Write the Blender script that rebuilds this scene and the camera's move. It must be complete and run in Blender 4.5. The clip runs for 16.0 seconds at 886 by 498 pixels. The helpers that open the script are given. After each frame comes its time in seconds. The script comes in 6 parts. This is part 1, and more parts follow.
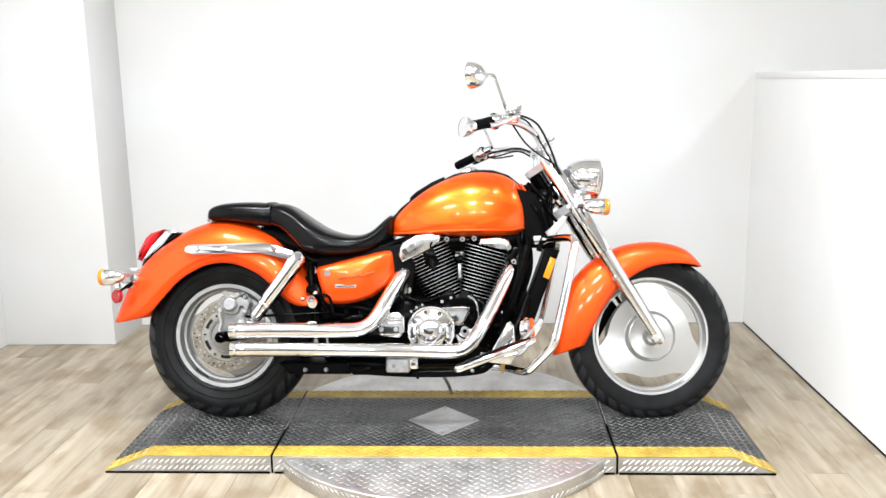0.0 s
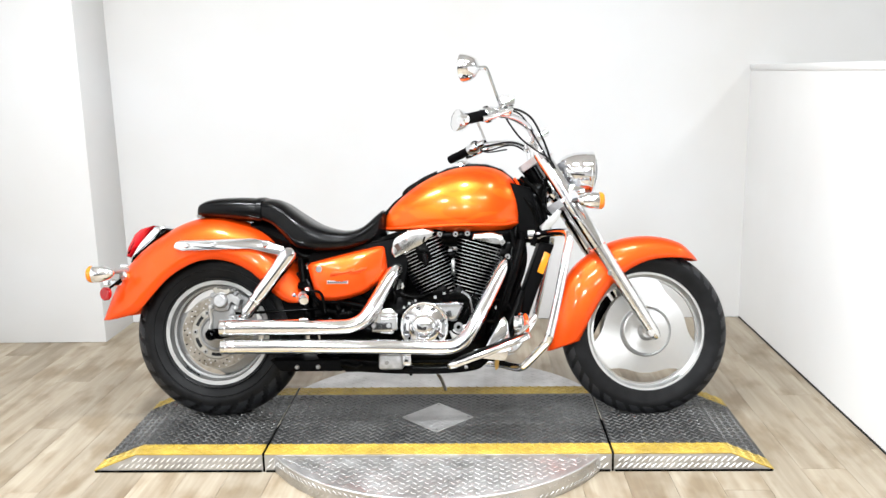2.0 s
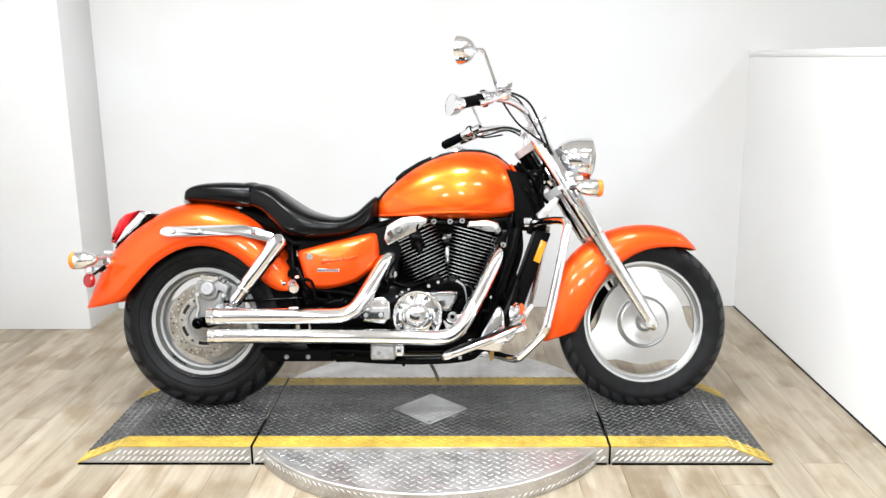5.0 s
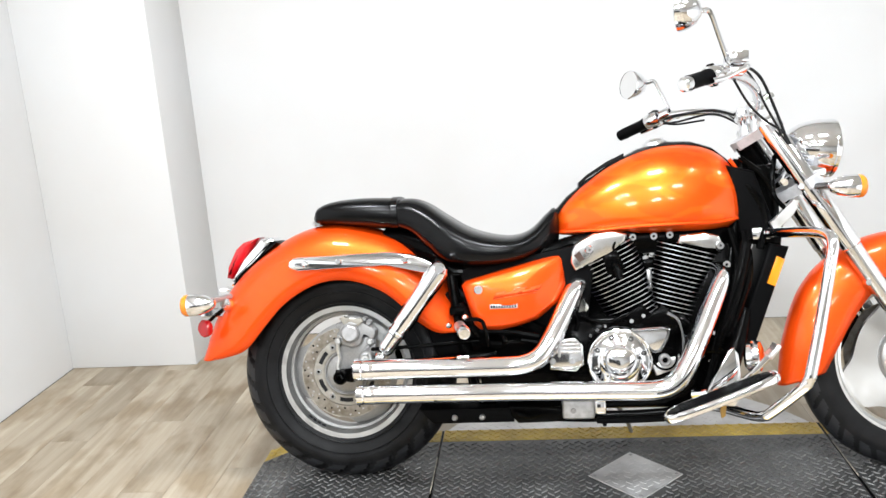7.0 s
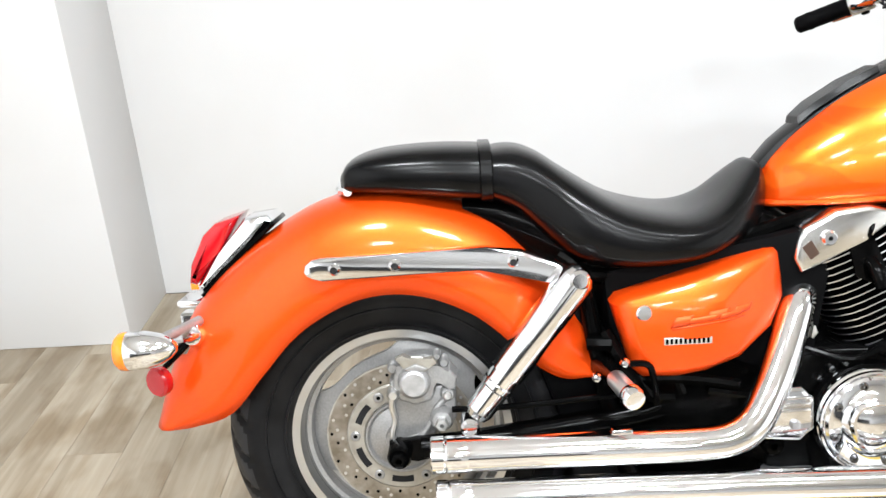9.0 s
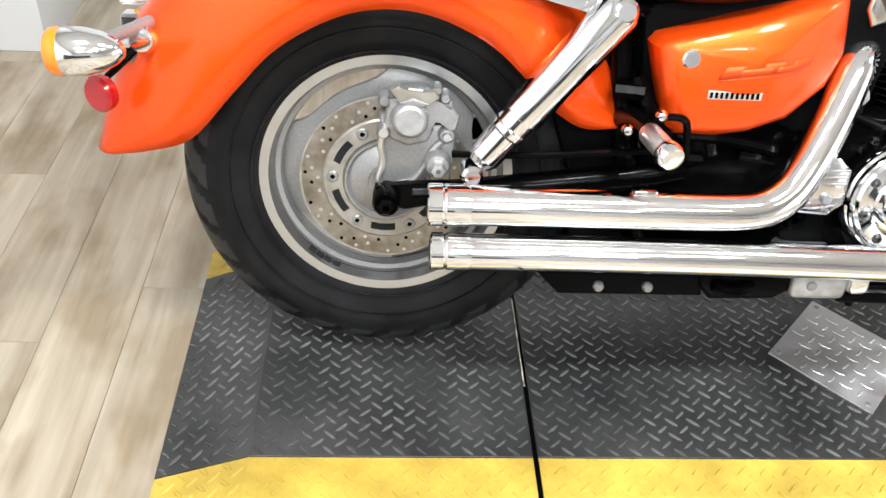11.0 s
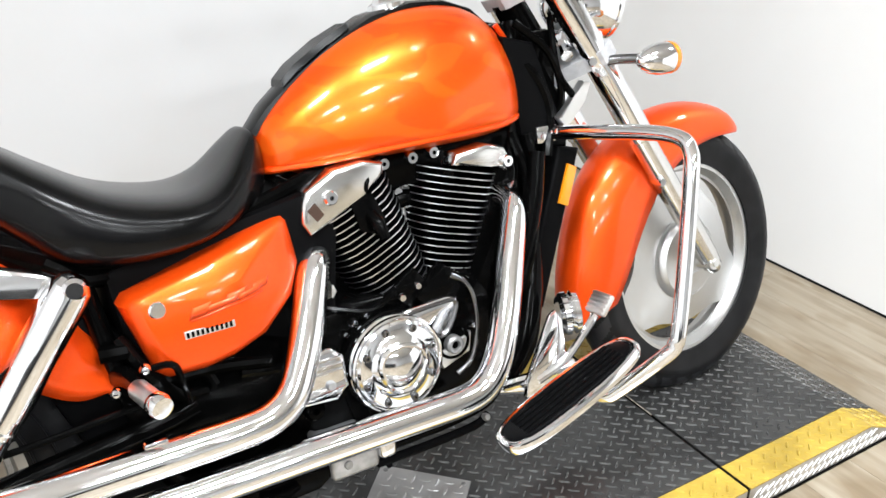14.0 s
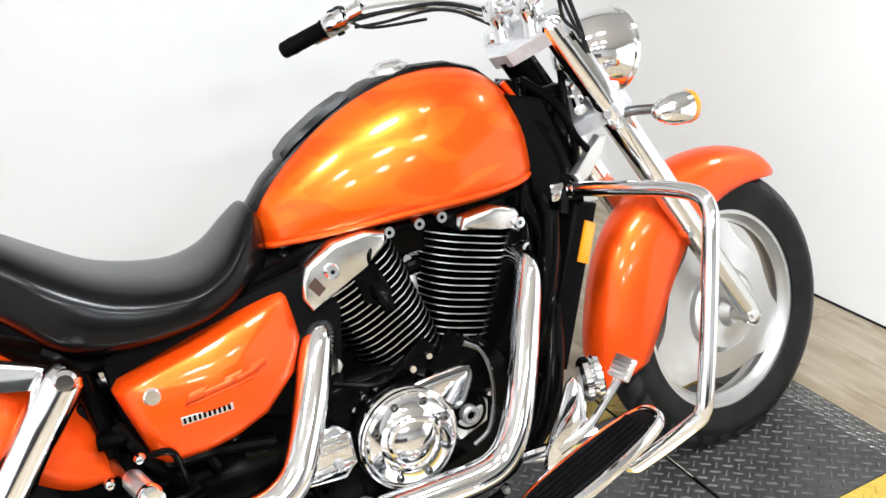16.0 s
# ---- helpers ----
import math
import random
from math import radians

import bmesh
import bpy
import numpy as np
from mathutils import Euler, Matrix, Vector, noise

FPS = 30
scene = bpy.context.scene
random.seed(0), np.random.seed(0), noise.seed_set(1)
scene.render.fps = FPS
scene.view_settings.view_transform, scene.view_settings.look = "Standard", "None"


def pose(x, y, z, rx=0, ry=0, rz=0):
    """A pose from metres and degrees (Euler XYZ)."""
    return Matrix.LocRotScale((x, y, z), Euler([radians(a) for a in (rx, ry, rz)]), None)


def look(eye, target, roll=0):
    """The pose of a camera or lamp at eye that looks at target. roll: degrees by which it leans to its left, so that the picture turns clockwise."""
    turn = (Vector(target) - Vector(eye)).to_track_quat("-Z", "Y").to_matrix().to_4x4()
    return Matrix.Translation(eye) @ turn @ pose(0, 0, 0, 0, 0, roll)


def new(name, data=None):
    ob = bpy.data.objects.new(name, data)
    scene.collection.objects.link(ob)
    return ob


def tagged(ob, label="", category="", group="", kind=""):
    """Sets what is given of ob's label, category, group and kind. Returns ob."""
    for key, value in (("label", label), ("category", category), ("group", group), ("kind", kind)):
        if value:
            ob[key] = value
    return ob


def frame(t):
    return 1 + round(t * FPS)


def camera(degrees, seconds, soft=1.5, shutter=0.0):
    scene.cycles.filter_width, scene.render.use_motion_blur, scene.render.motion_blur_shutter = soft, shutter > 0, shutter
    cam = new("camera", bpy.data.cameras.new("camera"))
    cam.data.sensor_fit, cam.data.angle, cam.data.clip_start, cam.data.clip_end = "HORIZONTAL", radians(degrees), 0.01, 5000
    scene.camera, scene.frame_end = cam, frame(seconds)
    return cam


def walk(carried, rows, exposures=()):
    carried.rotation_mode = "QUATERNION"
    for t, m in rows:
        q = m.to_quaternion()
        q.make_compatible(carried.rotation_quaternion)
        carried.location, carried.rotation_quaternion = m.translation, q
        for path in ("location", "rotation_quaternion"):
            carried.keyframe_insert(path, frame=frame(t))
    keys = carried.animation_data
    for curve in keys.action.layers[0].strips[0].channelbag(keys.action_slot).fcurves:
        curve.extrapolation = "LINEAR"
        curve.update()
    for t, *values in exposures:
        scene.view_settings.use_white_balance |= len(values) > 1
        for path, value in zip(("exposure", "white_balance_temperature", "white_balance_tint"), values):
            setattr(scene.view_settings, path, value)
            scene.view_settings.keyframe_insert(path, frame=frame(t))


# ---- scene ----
cam = camera(54.5, 16.0)
PATH = [
    (0, (0.167, -3.356, 1.366), (0.075, -1.397, 0.975), -1.0),
    (0.5, (0.17, -3.348, 1.366), (0.08, -1.39, 0.972), -0.8),
    (1, (0.175, -3.339, 1.375), (0.091, -1.382, 0.974), -1.0),
    (1.5, (0.171, -3.329, 1.37), (0.093, -1.37, 0.973), -1.1),
    (2, (0.172, -3.319, 1.358), (0.092, -1.362, 0.956), -1.2),
    (2.5, (0.177, -3.301, 1.358), (0.104, -1.343, 0.958), -1.4),
    (3, (0.175, -3.285, 1.363), (0.104, -1.331, 0.943), -1.0),
    (5.3, (0.135, -3.215, 1.348), (0.082, -1.265, 0.907), -0.7),
    (5.5, (0.111, -3.193, 1.356), (0.057, -1.246, 0.904), -0.9),
    (6, (0.015, -3.109, 1.358), (-0.033, -1.17, 0.87), -2.4),
    (6.5, (-0.095, -2.875, 1.344), (-0.301, -0.958, 0.811), -1.6),
    (7, (-0.251, -2.562, 1.347), (-0.463, -0.63, 0.874), -4.1),
    (7.5, (-0.418, -2.256, 1.339), (-0.534, -0.342, 0.772), -6.0),
    (8, (-0.494, -1.911, 1.33), (-0.664, 0.021, 0.842), -7.3),
    (8.2, (-0.536, -1.801, 1.326), (-0.697, 0.116, 0.778), -7.2),
    (10.3, (-0.828, -1.297, 1.25), (-0.704, 0.364, 0.143), 2.8),
    (10.5, (-0.827, -1.297, 1.227), (-0.709, 0.309, 0.04), 2.8),
    (11, (-0.828, -1.302, 1.19), (-0.697, 0.232, -0.087), 4.3),
    (11.5, (-0.809, -1.302, 1.194), (-0.599, 0.263, -0.033), 3.8),
    (12, (-0.762, -1.304, 1.192), (-0.402, 0.224, -0.047), 3.3),
    (12.5, (-0.701, -1.316, 1.206), (-0.119, 0.217, 0.061), 2.5),
    (13, (-0.654, -1.328, 1.22), (0.104, 0.155, 0.113), 1.2),
    (13.5, (-0.626, -1.363, 1.252), (0.237, 0.149, 0.267), 0.5),
    (14, (-0.62, -1.395, 1.299), (0.306, 0.139, 0.411), -0.0),
    (14.5, (-0.619, -1.408, 1.324), (0.306, 0.134, 0.446), -0.8),
    (15, (-0.608, -1.397, 1.34), (0.321, 0.167, 0.508), -1.8),
    (15.5, (-0.583, -1.397, 1.355), (0.328, 0.194, 0.554), -3.0),
    (16, (-0.487, -1.385, 1.338), (0.311, 0.253, 0.513), -4.1),
]
walk(cam, [(t, look(eye, target, roll)) for t, eye, target, roll in PATH],
     [(0, 0.13), (1, 0.11), (3, 0.06), (6, 0.09), (8, 0.11), (10.5, 0.20), (11, 0.11), (11.5, -0.04), (12, -0.18), (12.5, -0.21), (13.2, -0.2), (14, -0.04), (14.6, 0.02), (16, 0.05)])

# ---- world, lights, exposure ----
world = bpy.data.worlds.new("world")
scene.world = world
world.use_nodes = True
world.node_tree.nodes["Background"].inputs[0].default_value = (0.9, 0.95, 1.0, 1)
world.node_tree.nodes["Background"].inputs[1].default_value = 0.05


def ceiling_or_fill_lamp(x, y, sx, sy, power, z=2.93):
    data = bpy.data.lights.new("ceiling_or_fill_lamp", "AREA")
    data.shape, data.size, data.size_y, data.energy = "RECTANGLE", sx, sy, power
    data.color = (0.915, 0.96, 1.0)
    ob = new("ceiling_or_fill_lamp", data)
    ob.location = (x, y, z)
    return ob


for lx, lp in ((-1.2, 37), (0.0, 37), (0.95, 15.5)):
    # The rearmost row is added to brighten what the chrome reflects.
    for ly, gain in ((-5.2, 1.9), (-3.0, 1.5), (-1.2, 1.75)):
        ceiling_or_fill_lamp(lx, ly, 0.46, 0.24, lp * gain)
# Fill lamp, added to brighten the area beyond the partition.
ceiling_or_fill_lamp(2.95, -0.6, 0.36, 0.36, 34)

# ---- materials ----


def material(name, colour, rough=0.5, metal=0.0, coat=0.0, spec=0.5):
    m = bpy.data.materials.new(name)
    m.use_nodes = True
    b = m.node_tree.nodes["Principled BSDF"]
    b.inputs["Base Color"].default_value = (*colour, 1)
    b.inputs["Roughness"].default_value = rough
    b.inputs["Metallic"].default_value = metal
    b.inputs["Coat Weight"].default_value = coat
    b.inputs["Coat Roughness"].default_value = 0.03
    b.inputs["Specular IOR Level"].default_value = spec
    return m


def noise_node(m, scale, detail=4.0, stretch=(1, 1, 1)):
    t = m.node_tree
    co = t.nodes.new("ShaderNodeTexCoord")
    mp = t.nodes.new("ShaderNodeMapping")
    mp.inputs["Scale"].default_value = stretch
    n = t.nodes.new("ShaderNodeTexNoise")
    n.inputs["Scale"].default_value = scale
    n.inputs["Detail"].default_value = detail
    t.links.new(co.outputs["Object"], mp.inputs[0])
    t.links.new(mp.outputs[0], n.inputs["Vector"])
    return n


def vary(m, scale, low, high, detail=4.0, stretch=(1, 1, 1), lo=0.35, hi=0.65):
    """Mix the base colour between two tones by noise."""
    t = m.node_tree
    n = noise_node(m, scale, detail, stretch)
    r = t.nodes.new("ShaderNodeValToRGB")
    r.color_ramp.elements[0].position, r.color_ramp.elements[1].position = lo, hi
    r.color_ramp.elements[0].color, r.color_ramp.elements[1].color = (*low, 1), (*high, 1)
    t.links.new(n.outputs[0], r.inputs[0])
    t.links.new(r.outputs[0], t.nodes["Principled BSDF"].inputs["Base Color"])
    return r


def rough_vary(m, scale, low, high, stretch=(1, 1, 1)):
    t = m.node_tree
    n = noise_node(m, scale, 5.0, stretch)
    r = t.nodes.new("ShaderNodeMapRange")
    r.inputs["From Min"].default_value, r.inputs["From Max"].default_value = 0.3, 0.7
    r.inputs["To Min"].default_value, r.inputs["To Max"].default_value = low, high
    t.links.new(n.outputs[0], r.inputs[0])
    t.links.new(r.outputs[0], t.nodes["Principled BSDF"].inputs["Roughness"])


def bump(m, scale, strength, distance=0.002, detail=3.0, stretch=(1, 1, 1)):
    t = m.node_tree
    n = noise_node(m, scale, detail, stretch)
    b = t.nodes.new("ShaderNodeBump")
    b.inputs["Strength"].default_value, b.inputs["Distance"].default_value = strength, distance
    t.links.new(n.outputs[0], b.inputs["Height"])
    t.links.new(b.outputs[0], t.nodes["Principled BSDF"].inputs["Normal"])


WALL = material("wall_paint", (0.74, 0.74, 0.74), 0.6)
vary(WALL, 0.9, (0.60, 0.59, 0.575), (0.645, 0.647, 0.65))
bump(WALL, 180, 0.12, 0.001)
DARKWALL = material("pale_wall_paint", (0.7, 0.7, 0.7), 0.7)
vary(DARKWALL, 1.2, (0.67, 0.67, 0.67), (0.73, 0.73, 0.73))
bump(DARKWALL, 150, 0.1, 0.001)
DARKPANEL = material("unseen_panel_charcoal", (0.02, 0.02, 0.021), 0.6)
vary(DARKPANEL, 1.2, (0.016, 0.016, 0.017), (0.026, 0.026, 0.027))
GREYWALL = material("grey_wall_paint", (0.58, 0.58, 0.58), 0.6)
vary(GREYWALL, 1.2, (0.55, 0.55, 0.55), (0.61, 0.61, 0.61))
# Wall white raised on the low partition to stand in for missing light.
LIFTED_WHITE = material("lifted_white_paint", (0.78, 0.78, 0.78), 0.55)
vary(LIFTED_WHITE, 0.9, (0.74, 0.735, 0.725), (0.79, 0.79, 0.79))
bump(LIFTED_WHITE, 180, 0.12, 0.001)
CEIL = material("ceiling_paint", (0.8, 0.8, 0.79), 0.8)
bump(CEIL, 90, 0.2)
ORANGE = material("orange_paint", (0.9, 0.085, 0.003), 0.41, 0.56, 0.45, 0.2)
vary(ORANGE, 900, (0.79, 0.053, 0.0025), (0.90, 0.083, 0.004), 1.0)
# gold flake under the orange lacquer
ORANGE.node_tree.nodes["Principled BSDF"].inputs["Coat Roughness"].default_value = 0.08
t = ORANGE.node_tree
gold = t.nodes.new("ShaderNodeBsdfGlossy")
gold.inputs["Color"].default_value, gold.inputs["Roughness"].default_value = (1.0, 0.34, 0.008, 1), 0.34
mixer = t.nodes.new("ShaderNodeMixShader")
mixer.inputs[0].default_value = 0.095
t.links.new(t.nodes["Principled BSDF"].outputs[0], mixer.inputs[1])
t.links.new(gold.outputs[0], mixer.inputs[2])
t.links.new(mixer.outputs[0], t.nodes["Material Output"].inputs["Surface"])
TANKPAINT = ORANGE.copy()
mixer.inputs[0].default_value = 0.03
TANKPAINT.node_tree.nodes["Principled BSDF"].inputs["Roughness"].default_value = 0.3
TANKPAINT.node_tree.nodes["Principled BSDF"].inputs["Metallic"].default_value = 0.5
TANKPAINT.name = "orange_flame_paint"
TANKPAINT.node_tree.nodes["Principled BSDF"].inputs["Coat Roughness"].default_value = 0.05
t = TANKPAINT.node_tree
flame = noise_node(TANKPAINT, 5.0, 1.5, (1.0, 2.6, 3.4))
flame.inputs["Distortion"].default_value = 1.1
ramp = t.nodes.new("ShaderNodeValToRGB")
ramp.color_ramp.elements[0].position, ramp.color_ramp.elements[1].position = 0.50, 0.54
ramp.color_ramp.elements[0].color, ramp.color_ramp.elements[1].color = (0, 0, 0, 1), (0.55, 0.55, 0.55, 1)
blend = t.nodes.new("ShaderNodeMixRGB")
blend.inputs[2].default_value = (0.96, 0.135, 0.008, 1)
old = t.nodes["Principled BSDF"].inputs["Base Color"].links[0].from_socket
t.links.new(flame.outputs[0], ramp.inputs[0])
t.links.new(ramp.outputs[0], blend.inputs[0])
t.links.new(old, blend.inputs[1])
t.links.new(blend.outputs[0], t.nodes["Principled BSDF"].inputs["Base Color"])
CHROME = material("chrome", (0.85, 0.86, 0.88), 0.05, 1.0)
rough_vary(CHROME, 25, 0.045, 0.11)
ALU = material("cast_aluminium", (0.70, 0.70, 0.69), 0.38, 1.0)
rough_vary(ALU, 60, 0.3, 0.48)
bump(ALU, 400, 0.08, 0.0005)
BRUSHED = material("machined_aluminium", (0.76, 0.76, 0.75), 0.34, 1.0)
rough_vary(BRUSHED, 40, 0.3, 0.42)
RIMALU = material("rim_aluminium", (0.58, 0.58, 0.575), 0.36, 1.0)
rough_vary(RIMALU, 40, 0.3, 0.44)
# lathe-turned faces: the grain runs round the axle
TURNED = material("turned_aluminium", (0.56, 0.56, 0.555), 0.40, 1.0)
rough_vary(TURNED, 60, 0.36, 0.46)
TURNED.node_tree.nodes["Principled BSDF"].inputs["Anisotropic"].default_value = 0.75
grain = TURNED.node_tree.nodes.new("ShaderNodeTangent")
grain.direction_type, grain.axis = "RADIAL", "Z"
TURNED.node_tree.links.new(grain.outputs[0], TURNED.node_tree.nodes["Principled BSDF"].inputs["Tangent"])
POLISHED = material("polished_aluminium", (0.70, 0.70, 0.69), 0.2, 1.0)
rough_vary(POLISHED, 50, 0.15, 0.27)
STEEL = material("brake_steel", (0.46, 0.43, 0.38), 0.42, 0.9)
vary(STEEL, 35, (0.20, 0.172, 0.135), (0.38, 0.35, 0.31))
GREYMET = material("grey_metal", (0.42, 0.42, 0.43), 0.45, 0.8)
vary(GREYMET, 40, (0.34, 0.34, 0.34), (0.5, 0.5, 0.51))
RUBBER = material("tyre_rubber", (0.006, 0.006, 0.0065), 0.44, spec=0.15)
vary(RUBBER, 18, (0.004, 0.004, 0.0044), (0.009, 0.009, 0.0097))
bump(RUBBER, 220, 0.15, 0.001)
# Worn, dusty tread, lightened further to paint its sheen beside dark grooves.
WORN_LIT = material("dusty_worn_lit_tread", (0.022, 0.023, 0.026), 0.46, spec=0.34)
vary(WORN_LIT, 14, (0.008, 0.0084, 0.0098), (0.019, 0.0198, 0.0225))
bump(WORN_LIT, 260, 0.15, 0.001)
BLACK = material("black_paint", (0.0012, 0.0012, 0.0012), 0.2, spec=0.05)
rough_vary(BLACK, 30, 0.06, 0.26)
MATTE = material("matte_black", (0.0022, 0.0022, 0.0024), 0.5, spec=0.035)
bump(MATTE, 300, 0.15, 0.0006)
GREYPLASTIC = material("dark_grey_plastic", (0.03, 0.03, 0.032), 0.5, spec=0.12)
vary(GREYPLASTIC, 30, (0.009, 0.009, 0.010), (0.017, 0.017, 0.018))
SILVER = material("silver_paint", (0.42, 0.42, 0.43), 0.32)
vary(SILVER, 60, (0.38, 0.38, 0.39), (0.46, 0.46, 0.47))
VINYL = material("seat_vinyl", (0.004, 0.004, 0.0045), 0.22, spec=0.16)
vary(VINYL, 9, (0.001, 0.001, 0.001), (0.003, 0.003, 0.0033))
bump(VINYL, 420, 0.10, 0.0006)
CASTGREY = material("dark_cast_metal", (0.24, 0.235, 0.23), 0.42, 0.65)
vary(CASTGREY, 260, (0.275, 0.272, 0.268), (0.325, 0.321, 0.316))
bump(CASTGREY, 500, 0.12, 0.0005)
CARRIER = material("tarnished_steel", (0.42, 0.38, 0.31), 0.4, 0.6)
vary(CARRIER, 30, (0.27, 0.25, 0.215), (0.40, 0.38, 0.34))
FINEDGE = material("polished_fin", (0.62, 0.62, 0.63), 0.3, 1.0)
AMBER = material("amber_lens", (0.95, 0.26, 0.01), 0.12, 0.0, 0.6)
AMBER.node_tree.nodes["Principled BSDF"].inputs["Transmission Weight"].default_value = 0.25
GUNMETAL = material("dark_polished_metal", (0.20, 0.20, 0.205), 0.22, 1.0)
BROWNISH = material("dark_brown_plastic", (0.05, 0.028, 0.02), 0.3)
BRASS = material("tarnished_brass", (0.42, 0.26, 0.08), 0.45, 0.8)
AMBER2 = material("amber_reflector", (0.72, 0.25, 0.008), 0.18, 0.0, 0.6)
RED = material("red_lens", (0.40, 0.004, 0.008), 0.12, 0.0, 0.3)
GLASS = material("lens_glass", (0.95, 0.96, 0.97), 0.02)
GLASS.node_tree.nodes["Principled BSDF"].inputs["Transmission Weight"].default_value = 0.9
MIRROR = material("mirror_glass", (0.92, 0.92, 0.92), 0.01, 1.0)
MAT = material("rubber_mat", (0.085, 0.085, 0.085), 0.36)
vary(MAT, 6, (0.0135, 0.0135, 0.0135), (0.036, 0.0355, 0.0345), 6.0)
# Bars lighter than the mat: some wear, plus lamp highlights painted in.
TREAD = material("worn_glint_tread", (0.12, 0.12, 0.12), 0.22)
vary(TREAD, 9, (0.036, 0.036, 0.036), (0.115, 0.115, 0.112), 6.0)
YTREAD = material("worn_yellow_tread", (0.6, 0.4, 0.06), 0.35)
vary(YTREAD, 9, (0.35, 0.242, 0.036), (0.54, 0.378, 0.064), 6.0)
YELLOW = material("yellow_mat", (0.6, 0.36, 0.03), 0.45)
vary(YELLOW, 9, (0.325, 0.220, 0.032), (0.50, 0.350, 0.055), 7.0)
PLATE = material("diamond_plate", (0.72, 0.72, 0.72), 0.4, 0.95)
vary(PLATE, 7, (0.46, 0.452, 0.446), (0.65, 0.645, 0.64), 6.0)
rough_vary(PLATE, 20, 0.40, 0.58)
bump(PLATE, 55, 0.25, 0.0015)
# Pale metal paints glints onto the edge bars.
EDGEGLINT = material("painted_glint_tread", (0.78, 0.77, 0.75), 0.45, 0.4)
BADGE = material("faded_silver_print", (0.66, 0.064, 0.008), 0.45, 0.35, 0.2, 0.2)
BADGEPLATE = material("satin_silver_badge", (0.55, 0.54, 0.52), 0.35, 0.8)
VINYLFLOOR = material("floor_plank", (0.42, 0.33, 0.22), 0.42)


def plank_nodes(m):
    t = m.node_tree
    info = t.nodes.new("ShaderNodeObjectInfo")
    co = t.nodes.new("ShaderNodeTexCoord")
    add = t.nodes.new("ShaderNodeVectorMath")
    add.operation = "MULTIPLY_ADD"
    comb = t.nodes.new("ShaderNodeCombineXYZ")
    for k in range(3):
        t.links.new(info.outputs["Random"], comb.inputs[k])
    add.inputs[1].default_value = (9.0, 0.55, 1.0)
    t.links.new(co.outputs["Object"], add.inputs[0])
    sc = t.nodes.new("ShaderNodeVectorMath")
    sc.operation = "SCALE"
    sc.inputs["Scale"].default_value = 37.0
    t.links.new(comb.outputs[0], sc.inputs[0])
    t.links.new(sc.outputs[0], add.inputs[2])
    n1 = t.nodes.new("ShaderNodeTexNoise")
    n1.inputs["Scale"].default_value, n1.inputs["Detail"].default_value = 2.2, 8.0
    n1.inputs["Distortion"].default_value = 0.6
    n2 = t.nodes.new("ShaderNodeTexNoise")
    n2.inputs["Scale"].default_value, n2.inputs["Detail"].default_value = 9.0, 6.0
    for n in (n1, n2):
        t.links.new(add.outputs[0], n.inputs["Vector"])
    r1 = t.nodes.new("ShaderNodeValToRGB")
    e = r1.color_ramp.elements
    e[0].position, e[1].position = 0.32, 0.68
    e[0].color, e[1].color = (0.258, 0.209, 0.147, 1), (0.392, 0.338, 0.260, 1)
    t.links.new(n1.outputs[0], r1.inputs[0])
    hue = t.nodes.new("ShaderNodeHueSaturation")
    mr = t.nodes.new("ShaderNodeMapRange")
    mr.inputs["To Min"].default_value, mr.inputs["To Max"].default_value = 0.88, 1.10
    t.links.new(info.outputs["Random"], mr.inputs[0])
    t.links.new(mr.outputs[0], hue.inputs["Value"])
    mix = t.nodes.new("ShaderNodeMixRGB")
    mix.blend_type = "MULTIPLY"
    r2 = t.nodes.new("ShaderNodeValToRGB")
    r2.color_ramp.elements[0].position, r2.color_ramp.elements[1].position = 0.3, 0.6
    r2.color_ramp.elements[0].color, r2.color_ramp.elements[1].color = (0.86, 0.83, 0.78, 1), (1, 1, 1, 1)
    t.links.new(n2.outputs[0], r2.inputs[0])
    mix.inputs[0].default_value = 0.7
    spot = t.nodes.new("ShaderNodeVectorMath")
    spot.operation = "MULTIPLY_ADD"
    spot.inputs[1].default_value = (3.2, 1.5, 1.0)
    t.links.new(co.outputs["Object"], spot.inputs[0])
    t.links.new(sc.outputs[0], spot.inputs[2])
    n3 = t.nodes.new("ShaderNodeTexNoise")
    n3.inputs["Scale"].default_value, n3.inputs["Detail"].default_value = 3.0, 3.0
    t.links.new(spot.outputs[0], n3.inputs["Vector"])
    r3 = t.nodes.new("ShaderNodeValToRGB")
    r3.color_ramp.elements[0].position, r3.color_ramp.elements[1].position = 0.34, 0.52
    r3.color_ramp.elements[0].color, r3.color_ramp.elements[1].color = (0.63, 0.55, 0.44, 1), (1, 1, 1, 1)
    t.links.new(n3.outputs[0], r3.inputs[0])
    knot = t.nodes.new("ShaderNodeMixRGB")
    knot.blend_type = "MULTIPLY"
    knot.inputs[0].default_value = 0.8
    t.links.new(r1.outputs[0], mix.inputs[1])
    t.links.new(r2.outputs[0], mix.inputs[2])
    t.links.new(mix.outputs[0], knot.inputs[1])
    t.links.new(r3.outputs[0], knot.inputs[2])
    t.links.new(knot.outputs[0], hue.inputs["Color"])
    b = t.nodes["Principled BSDF"]
    t.links.new(hue.outputs[0], b.inputs["Base Color"])
    bp = t.nodes.new("ShaderNodeBump")
    bp.inputs["Strength"].default_value, bp.inputs["Distance"].default_value = 0.08, 0.001
    t.links.new(n2.outputs[0], bp.inputs["Height"])
    t.links.new(bp.outputs[0], b.inputs["Normal"])


plank_nodes(VINYLFLOOR)

# ---- mesh helpers ----


